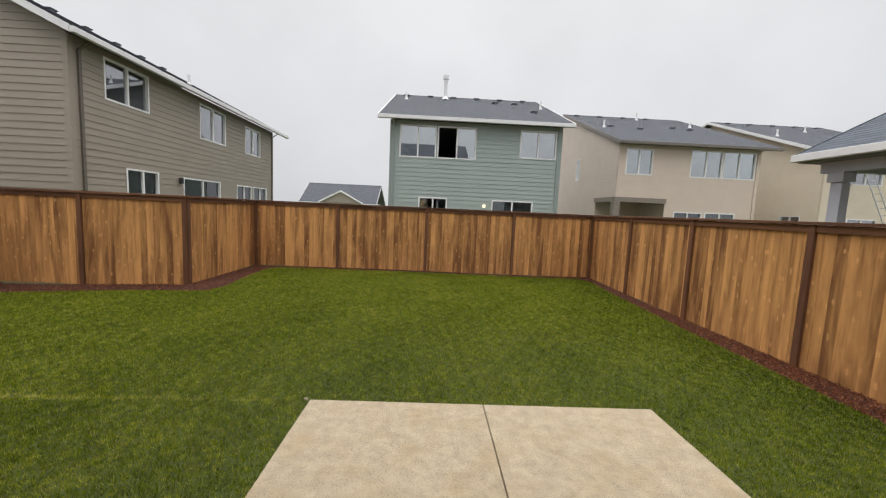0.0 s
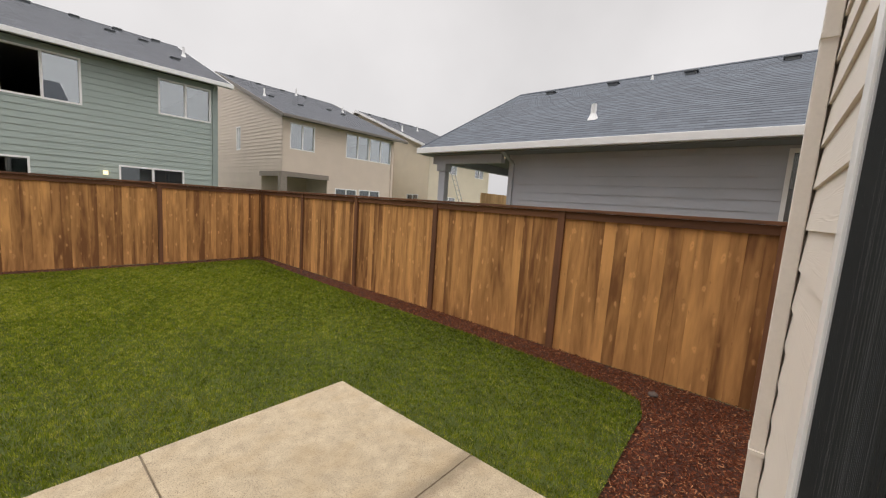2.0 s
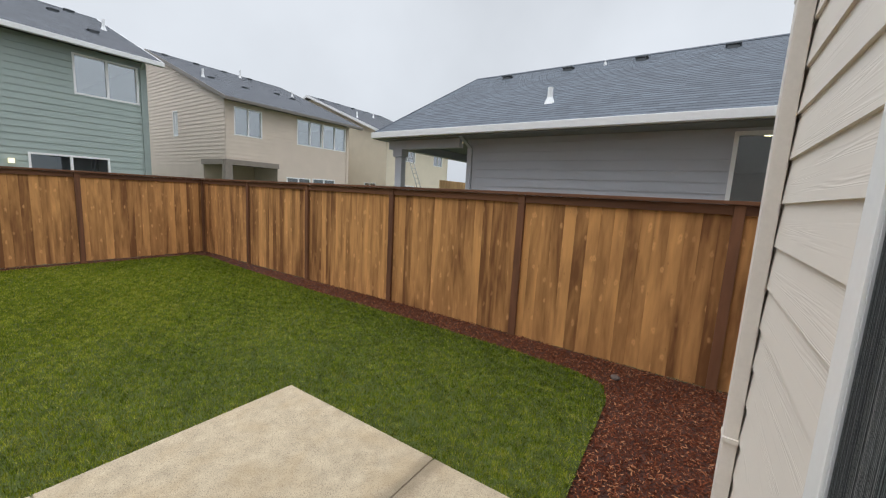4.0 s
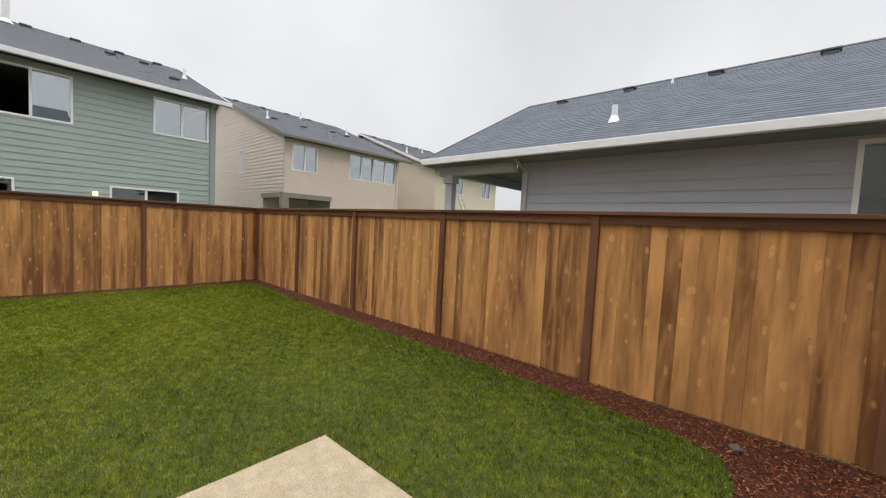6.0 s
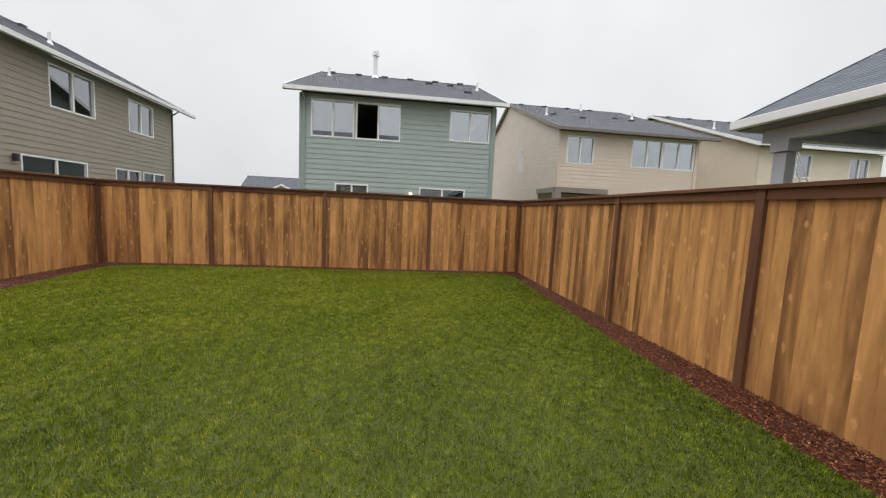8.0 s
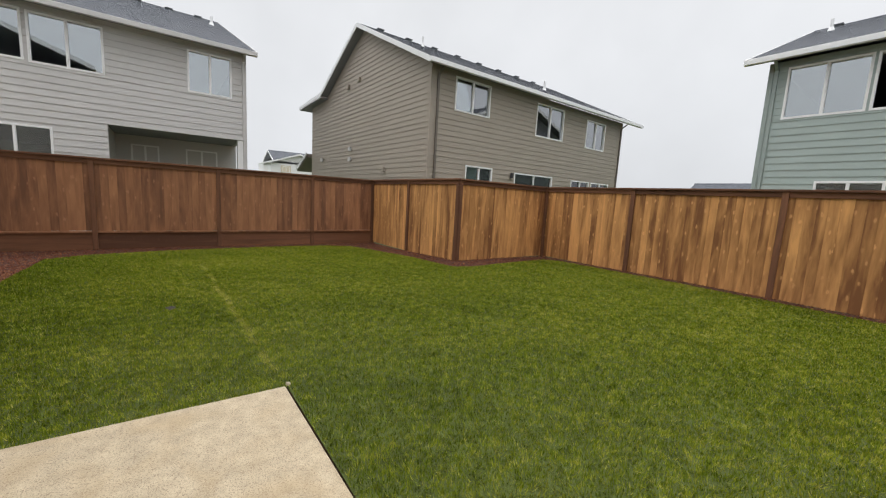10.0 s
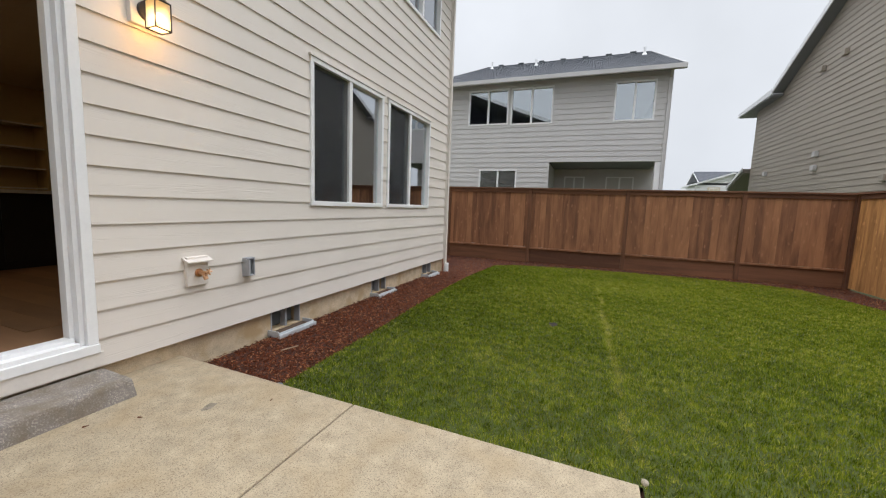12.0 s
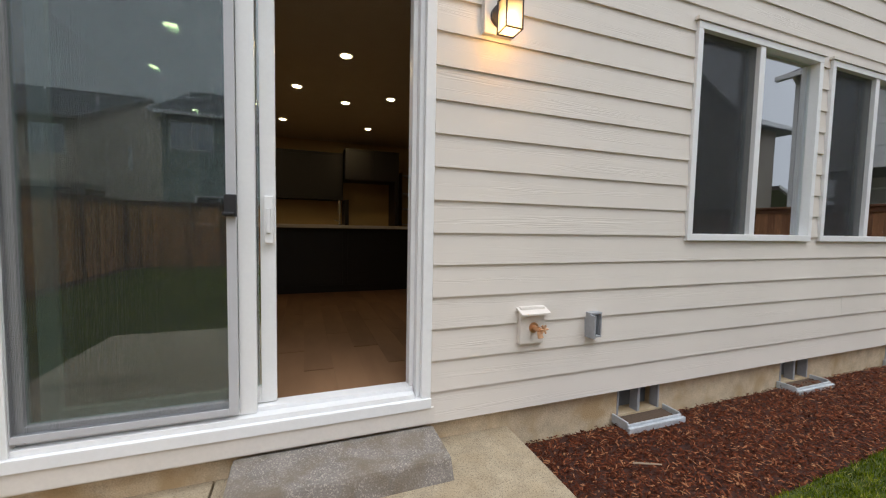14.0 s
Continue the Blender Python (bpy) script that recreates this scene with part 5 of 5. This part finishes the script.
for w in b_wins:
    window(bf, *w, parent=B, glass=M_glass_plain if w[2] < 2 else M_glass)
window(bw, 23.4, 23.95, 4.05, 5.35, parent=B)
gable_roof(B, "x", 18.1, 35.3, 26.7, 8.5, 16.55, 5.55, 8.83, M_shingle, M_gutter_brown, gables=(15.8,), vents=[(9.2 + k * 1.6, 0.5) for k in range(4)] + [(9.8, 4.5), (11.3, 5.0), (13.8, 4.0), (14.6, 4.4)],
           pipes=[(9.3, 4.8, 0.4, 0.05), (13.2, 0.9, 0.45, 0.05), (15.4, 3.2, 0.35, 0.05)])
downspout(bf, 15.7, 0, 5.5, M_siding_tan, B)

# cream house further east
Y = house("two-storey cream lap-sided house with white trim", (23, 23, 0))
yf, yw = Face("y", 18.5, -1), Face("x", 19.2, -1)
y_wins = [(20.5, 22.3, 4.0, 5.2), (24.6, 25.8, 4.0, 5.2), (20.7, 22.3, 1.2, 2.3), (18.9, 18.95, 1, 1.1)]
front(Y, yf, 19.2, 26.6, 5.45, y_wins[:3], M_siding_cream, M_siding_cream)
part("wall_core", wall_core(yw, 18.5, 34.9, -0.2, 5.45, [(19.4, 20.6, 1.2, 2.35)]), M_siding_cream, Y)
part("siding", siding(yw, 18.5, 34.9, 0.1, 8.6, [(19.4, 20.6, 1.2, 2.35)], 0.178, lambda z: (18.5, 34.9) if z < 5.45 else (18.3 + (z - 5.45) / rise_b, 35.1 - (z - 5.45) / rise_b)),
     siding_mat("cream_siding_side", (0.66, 0.585, 0.46), 1), Y)
part("gable_core", Build().hexa([(19.21, 18.6, 5.4), (19.27, 18.6, 5.4), (19.27, 34.8, 5.4), (19.21, 34.8, 5.4), (19.21, 26.6, 8.5), (19.27, 26.6, 8.5), (19.27, 26.9, 8.5), (19.21, 26.9, 8.5)]), M_siding_cream, Y)
part("wall", Build().box(26.46, 26.6, 18.64, 34.9, -0.2, 5.45).box(19.2, 26.6, 34.76, 34.9, -0.2, 5.45), M_siding_cream, Y)
part("attic_deck", Build().box(19.25, 26.55, 18.55, 34.8, 5.36, 5.44), M_soffit, Y)
for w in y_wins[:3]:
    window(yf, *w, parent=Y)
window(yw, 19.4, 20.6, 1.2, 2.35, parent=Y)
gable_roof(Y, "x", 18.1, 35.3, 26.7, 18.8, 27.2, 5.55, 8.85, M_shingle, gables=(26.5,), vents=[(19.8 + k * 1.6, 0.5) for k in range(5)], pipes=[(19.6, 4.8, 0.4, 0.05), (23.5, 2.5, 0.4, 0.05)])
ladder = thing("ladder", "aluminium extension ladder leaning on the cream house", "ladder", (21.6, 17.6, 0))
for dx in (0.0, 0.42):
    part("rail", Build().tube((21.9 + dx, 16.9, -0.1), (20.5 + dx, 18.1, 5.3), 0.03, 6), M_steel, ladder)
for k in range(15):
    t = (k + 0.7) / 16
    part("rung", Build().tube((21.9 - 1.4 * t, 16.9 + 1.2 * t, -0.1 + 5.4 * t), (22.32 - 1.4 * t, 16.9 + 1.2 * t, -0.1 + 5.4 * t), 0.016, 6), M_steel, ladder)

# brown house to the north-west
K = house("two-storey brown lap-sided house with a charcoal gable roof", (-14, 15, 0))
kf, kg = Face("x", -9.27, 1), Face("y", 9.5, -1)
k_wins = [(10.47, 12.08, 4.33, 5.44), (14.62, 16.4, 4.07, 5.37), (18.07, 19.62, 4.02, 5.28), (11.10, 12.4, 1.2, 2.59), (13.6, 15.95, 0.3, 2.54), (17.27, 18.7, 1.2, 2.52), (18.85, 20.35, 1.2, 2.52)]
front(K, kf, 9.5, 21.1, 5.6, k_wins, M_siding_brown, M_siding_brown)
K_RIDGE, K_TOP = -14.4, 8.30
rise_k, rise_kw = (K_TOP - 5.62) / (-8.87 - K_RIDGE), (K_TOP - 6.20) / (K_RIDGE + 19.0)
part("wall_core", wall_core(kg, -21.1, -9.27, -0.2, 5.5, []), M_siding_brown_x, K)
part("siding", siding(kg, -21.1, -9.27, 0.1, 8.1, [], 0.178, lambda z: (-21.1 if z < 6.05 else K_RIDGE - (8.15 - z) / rise_kw, -9.27 if z < 5.4 else min(-9.27, K_RIDGE + (8.15 - z) / rise_k))), M_siding_brown_x, K)
part("gable_core", Build().hexa([(-19.2, 9.51, 5.45), (-9.3, 9.51, 5.45), (-9.3, 9.6, 5.45), (-19.2, 9.6, 5.45), (-14.5, 9.51, 8.05), (-14.3, 9.51, 8.05), (-14.3, 9.6, 8.05), (-14.5, 9.6, 8.05)]).box(-21.08, -18.4, 9.61, 9.66, 5.45, 6.06), M_siding_brown_x, K)
part("corner_board", kg.box(Build(), -9.39, -9.236, 0.0, 0.034, 0, 5.5), M_siding_brown_x, K)
part("wall", Build().box(-21.1, -9.4, 20.96, 21.1, -0.2, 5.6).box(-21.1, -20.96, 9.65, 20.96, -0.2, 6.06), M_siding_brown, K)
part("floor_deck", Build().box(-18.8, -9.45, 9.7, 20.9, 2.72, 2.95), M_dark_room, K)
part("attic_deck", Build().box(-18.9, -9.3, 9.65, 21.0, 5.44, 5.54), M_soffit, K)
for w in k_wins:
    window(kf, *w, parent=K, glass=M_glass_plain if w[2] < 2 else M_glass)
gable_roof(K, "y", -8.87, -19.0, K_RIDGE, 9.15, 22.2, 5.62, K_TOP, M_shingle, z_far=6.20, vents=[(9.9 + k * 1.35, 0.55) for k in range(8)], pipes=[(11.8, 0.9, 0.4, 0.04), (17.5, 3.0, 0.4, 0.05)])
part("lower_eave", Build().hexa([(-22.3, 9.1, 6.02), (-18.7, 9.1, 6.12), (-18.7, 22, 6.12), (-22.3, 22, 6.02), (-22.3, 9.1, 6.18), (-18.7, 9.1, 6.34), (-18.7, 22, 6.34), (-22.3, 22, 6.18)]), M_gutter, K)
part("eave_soffit", Build().hexa([(-22.2, 9.14, 5.98), (-18.6, 9.14, 6.06), (-18.6, 21.9, 6.06), (-22.2, 21.9, 5.98), (-22.2, 9.14, 6.018), (-18.6, 9.14, 6.116), (-18.6, 21.9, 6.116), (-22.2, 21.9, 6.018)]), M_soffit, K)
part("side_porch_roof", Build().hexa([(-23.0, 9.2, 2.55), (-21.1, 9.2, 3.30), (-21.1, 14, 3.30), (-23.0, 14, 2.55), (-23.0, 9.2, 2.73), (-21.1, 9.2, 3.48), (-21.1, 14, 3.48), (-23.0, 14, 2.73)]), M_gutter_brown, K, "low dark side roof")
part("side_porch_fascia", Build().hexa([(-23.05, 9.15, 2.62), (-21.1, 9.15, 3.39), (-21.1, 9.196, 3.39), (-23.05, 9.196, 2.62), (-23.05, 9.15, 2.76), (-21.1, 9.15, 3.53), (-21.1, 9.196, 3.53), (-23.05, 9.196, 2.76)]), M_gutter, K)
M_brown_pipe = mat("brown_downspout", (0.13, 0.112, 0.092), 0.5)
downspout(kf, 9.75, 0, 5.55, M_brown_pipe, K)
downspout(kf, 21.0, 0, 5.55, M_brown_pipe, K)
for x, z in ((-15.85, 6.12), (-14.7, 6.20), (-15.55, 3.38), (-15.55, 2.93), (-12.24, 2.36), (-19.3, 3.08)):
    part("wall_vent", kg.box(Build(), x - 0.1, x + 0.1, 0.02, 0.13, z - 0.09, z + 0.09), M_siding_grey if z < 3.5 and x < -13 else M_siding_brown_x, K, "small hooded wall vent", bevel=0.02)
part("wall_lamp", Build().tube((-9.17, 13.38, 2.3), (-9.17, 13.38, 2.5), 0.07, 8), M_black, K, "small dark wall lamp")

# light grey house to the west
R = house("two-storey light grey lap-sided house with a recessed porch", (-17, 1.5, 0))
RX, RN, RZ, RP = -13.54, 4.89, 5.78, 2.95
rf = Face("x", RX, 1)
r_wins = [(-1.75, -0.24, 4.30, 5.56), (-0.16, 1.32, 4.27, 5.54), (3.25, 4.46, 4.24, 5.50), (-1.23, 0.18, 1.19, 2.69)]
front(R, rf, -3.45, RN, RZ, r_wins + [(1.31, RN + 0.2, -0.3, RP)], M_siding_grey, M_siding_grey, 0.178)
part("wall", Build().box(-28, RX - 0.14, -3.45, -3.45+0.14, -0.2, RZ).box(-28, RX - 0.14, RN - 0.14, RN, RP + 0.02, RZ).box(-28, RX - 2.4, RN - 0.14, RN, -0.2, RP + 0.02).box(-28, -27.86, -3.45+0.14, RN - 0.14, -0.2, RZ), M_siding_grey, R)
part("porch_wall", Build().box(RX - 2.5, RX - 2.36, 1.31-0.02, RN - 0.14, -0.2, RP - 0.01).box(RX - 2.5, RX - 0.15, 1.31-0.14, 1.31-0.02, -0.2, RP - 0.01), M_siding_grey, R)
part("porch_ceiling", Build().box(RX - 2.5, RX - 0.15, 1.31-0.01, RN - 0.15, RP, RP + 0.05), M_soffit, R)
part("porch_post", Build().box(RX - 0.26, RX, RN - 0.28, RN - 0.01, -0.1, RP - 0.01), M_white, R)
part("floor_deck", Build().box(-27.8, RX - 0.15, -3.45+0.2, RN - 0.16, RP + 0.06, RP + 0.2), M_dark_room, R)
part("attic_deck", Build().box(-27.9, RX - 0.02, -3.45+0.02, RN - 0.02, RZ - 0.09, RZ - 0.01), M_soffit, R)
pf = Face("x", RX - 2.36, 1)
for w in r_wins:
    window(rf, *w, parent=R, glass=M_glass_plain if w[2] < 2 else M_glass)
window(pf, 1.69, 2.47, 1.85, 2.65, parent=R)
window(pf, 3.25, 4.25, 1.2, 2.65, parent=R)
gable_roof(R, "y", RX + 0.4, -31.0, -23.04, -3.78, 5.14, RZ, 9.82, M_shingle, M_siding_grey, gables=(-3.35, RN - 0.1), vents=[(-2.78 + k * 1.17, 0.5) for k in range(7)], pipes=[(-2.89, 2.2, 0.35, 0.05), (4.59, 2.8, 0.35, 0.06), (-0.32, 3.3, 0.3, 0.05)])
downspout(rf, RN - 0.08, 0, RZ - 0.03, M_siding_grey, R)

# single-storey blue-grey house to the east
V = house("single-storey blue-grey lap-sided house with a covered patio", (11, 0, 0))
vf = Face("x", 7.28, -1)
v_wins = [(-1.60, 0.04, 0.56, 2.95)]
front(V, vf, -9.0, 4.79, 3.02, v_wins, M_siding_blue, M_siding_blue, zlow=0.04)
part("wall", Build().box(7.42, 16, 4.65, 4.79, -0.2, 2.995).box(15.86, 16, -9, 4.65, -0.2, 2.995).box(7.42, 15.86, -9, -8.86, -0.2, 2.995), M_siding_blue, V)
part("soffit", Build().box(6.72, 16.3, -9.2, 7.1, 3.0, 3.03), M_soffit, V)
part("patio_post", Build().box(6.98, 7.14, 6.48, 6.68, -0.1, 2.61), M_siding_blue, V, "blue-grey patio post")
part("post_cap", Build().box(6.94, 7.18, 6.44, 6.72, 2.62, 2.794), M_siding_blue, V)
part("patio_beam", Build().box(6.98, 7.14, 4.84, 6.9, 2.8, 2.996).box(7.141, 15.0, 6.5, 6.66, 2.8, 2.995), M_siding_blue, V)
for w in v_wins:
    window(vf, *w, parent=V, frame_w=0.06, glass=M_glass_plain)
gable_roof(V, "y", 6.7, 16.3, 11.5, -9.3, 7.12, 3.17, 5.70, M_shingle_blue, rake=M_shingle_blue, gables=(4.70, -8.9), vents=[(5.75 - k * 1.85, 0.55) for k in range(5)], pipes=[(3.23, 3.62, 0.30, 0.055), (2.92, 0.6, 0.12, 0.02)])
downspout(vf, 4.69, 0, 3.05, M_siding_blue, V, reach=0.52)
part("eave_lamp", Build().tube((7.12, 4.87, 2.90), (7.12, 4.87, 2.998), 0.032, 10), glow_mat("eave_lamp_glow", (1.0, 0.80, 0.45), 1.0), V, "small lit flood lamp")
for x, y in ((7.97, -0.45), (8.97, -0.71)):
    part("downlight", Build().tube((x, y, 2.985), (x, y, 2.995), 0.09, 12), M_downlight, V, "lit recessed downlight")

# far houses
F = house("far single-storey house with a charcoal roof and white gable trim", (-13, 53, 0))
part("wall", Build().box(-17.6, -8.4, 51, 58, -0.2, 2.3), M_siding_grey, F)
gable_roof(F, "x", 50.3, 60, 54.5, -18.0, -7.8, 2.2, 4.9, M_shingle)
part("front_gable", Build().hexa([(-15.1, 49.6, 2.2), (-9.6, 49.6, 2.2), (-9.6, 53, 2.2), (-15.1, 53, 2.2), (-12.4, 49.6, 3.6), (-12.3, 49.6, 3.6), (-12.3, 53, 3.6), (-12.4, 53, 3.6)]), M_siding_brown_x, F)
for s in (-1, 1):
    part("gable_trim", Build().hexa([(-12.35 + s * 2.9, 49.4, 2.1), (-12.35 + s * 2.9, 49.6, 2.1), (-12.35, 49.6, 3.62), (-12.35, 49.4, 3.62),
                                     (-12.35 + s * 2.9, 49.4, 2.3), (-12.35 + s * 2.9, 49.6, 2.3), (-12.35, 49.6, 3.82), (-12.35, 49.4, 3.82)]), M_white, F)
F2 = house("far white house with a grey roof and a front gable", (-49, 15.5, 0))
part("wall", Build().box(-54, -47, 12.9, 18.6, -0.2, 4.7), M_white, F2)
gable_roof(F2, "x", 12.6, 19.0, 16.1, -51.0, -46.6, 4.55, 5.75, M_shingle)
gable_roof(F2, "y", -48.2, -55.0, -51.6, 13.5, 19.2, 4.75, 6.30, M_shingle)
part("gable", Build().hexa([(-47.1, 13.0, 4.5), (-47.0, 13.0, 4.5), (-47.0, 18.6, 4.5), (-47.1, 18.6, 4.5), (-47.1, 16.05, 5.6), (-47.0, 16.05, 5.6), (-47.0, 16.15, 5.6), (-47.1, 16.15, 5.6)]), M_white, F2)
part("recess_wall", Build().box(-46.99, -46.9, 14.0, 15.1, 3.3, 4.25), M_siding_cream, F2)
window(Face("x", -46.9, 1), 14.15, 14.95, 3.45, 4.15, parent=F2)
new_fence = thing("garden_fence", "pale new pine board fence beyond the blue-grey house", "fence", (15, 9.2, 0))
for k in range(14):
    part("board", Build().box(12.5 + k * 0.3, 12.78 + k * 0.3, 9.2, 9.23, -0.1, 2.35), M_new_board, new_fence)

# ---- small things on the ground ----
stone = bmesh.new()
bmesh.ops.create_icosphere(stone, subdivisions=2, radius=0.06)
for v in stone.verts:
    v.co *= 1 + 0.25 * noise.noise(v.co * 22)
    v.co.z *= 0.5
stone_me = bpy.data.meshes.new("stone")
stone.to_mesh(stone_me)
stone.free()
stone_me.materials.append(mat("brown_grey_stone", (0.075, 0.055, 0.045), 0.9, vary=0.3, scale=20))
for x, y, s in ((3.98, 0.82, 1.0),):
    ob = new("stone", stone_me)
    ob.location, ob.scale = (x, y, float(ground_z(x, y)) + 0.018), (s, s * 0.8, s)
    tagged(ob, "small brown-grey stone at the lawn edge", "stone")
pebble_me = stone_me.copy()
pebble_me.materials.clear()
pebble_me.materials.append(mat("pale_pebble", (0.30, 0.25, 0.19), 0.85, vary=0.2, scale=30))
ob = new("pebble", pebble_me)
ob.location, ob.scale = (-1.475, 3.15, -0.012), (0.36, 0.28, 0.45)
tagged(ob, "small pale pebble at the patio corner", "stone")
stain_me = bpy.data.meshes.new("stain")
k = 26
stain_me.from_pydata([(0.045 * math.cos(6.2832 * i / k) * (1 + 0.18 * math.sin(3 * 6.2832 * i / k + 1)), 0.026 * math.sin(6.2832 * i / k) * (1 + 0.2 * math.sin(2 * 6.2832 * i / k)), 0.0) for i in range(k)], [], [tuple(range(k))])
stain_me.materials.append(patio_mat("grey_stain_concrete", (0.20, 0.17, 0.13), 0.6, grain=170))
ob = new("stain", stain_me)
ob.matrix_basis = Matrix.Translation((-1.03, 0.81, patio_z(0.81) + 0.002)) @ Matrix.Rotation(-0.018, 4, "X")
tagged(ob, "small grey stain on the patio concrete", "stain", kind="structure")
for x, y, w in ((-1.24, 1.07, 0.4), (-0.79, 0.59, 1.9), (-0.62, 0.44, 2.6)):
    bit = Build().tube((x - 0.012 * math.cos(w), y - 0.012 * math.sin(w), patio_z(y) + 0.004), (x + 0.014 * math.cos(w), y + 0.014 * math.sin(w), patio_z(y) + 0.006), 0.004, 5, 0.002)
    tagged(part("bark_chip", bit, M_chip), "stray dark bark chip on the patio", "bark")
stick = Build().tube((-1.98, 0.42, -0.02), (-2.1, 0.5, -0.005), 0.006, 6, 0.004)
tagged(part("stick", stick, mat("grey_stick_wood", (0.30, 0.22, 0.15), 0.85)), "pale broken stick on the mulch", "stick")
for x, y in ((1.86, 0.66), (-1.50, 0.87)):
    head = Build().tube((x, y, -0.06), (x, y, -0.018), 0.03, 14).tube((x, y, -0.018), (x, y, -0.012), 0.022, 14)
    tagged(part("sprinkler_head", head, M_darkplastic), "small sprinkler head at the patio edge", "sprinkler")

bare = bmesh.new()
bmesh.ops.create_circle(bare, cap_ends=True, segments=14, radius=1.0)
bare_me = bpy.data.meshes.new("bare_patch")
for v in bare.verts:
    k = 1 + 0.35 * noise.noise(v.co * 2.1)
    v.co.x, v.co.y = v.co.x * 0.085 * k, v.co.y * 0.05 * k
bare.to_mesh(bare_me)
bare.free()
bare_me.materials.append(mat("wet_black_soil", (0.022, 0.016, 0.009), 0.95, vary=0.4, scale=20))
ob = new("bare_patch", bare_me)
ob.location = (-3.9, 2.51, float(ground_z(-3.9, 2.51)) + 0.024)
tagged(ob, "small bare patch of dark soil in the lawn", "soil", kind="structure")

# ---- planks of the own house ----
z = HZ0
course = 0
pr = random.Random(4)
while z < HZ1 - 0.01:
    top = min(z + 0.1785, HZ1)
    for s, e, a, c in cut(HX0 + 0.09, HX1 - 0.09, z, top, HOLES + [(-1.345, -1.165, 2.345, 2.60)]):
        cuts = [s] + [q for q in (-1.12, -3.2, -4.9) if course in (2, 6, 11, 15, 20) and s + 0.4 < q + 0.37 * (course % 4) < e - 0.4 and q == (-1.12, -3.2, -4.9)[course % 3]] + [e]
        for q0, q1 in zip(cuts, cuts[1:]):
            fa, fc = (a - z) / 0.1785, (c - z) / 0.1785
            p = Build()
            own.lap(p, q0, q1 - 0.002, a, c, 0.018 - 0.012 * fa, 0.018 - 0.012 * fc)
            part("plank", p, M_siding_own, wall_rear)
    z = top
    course += 1
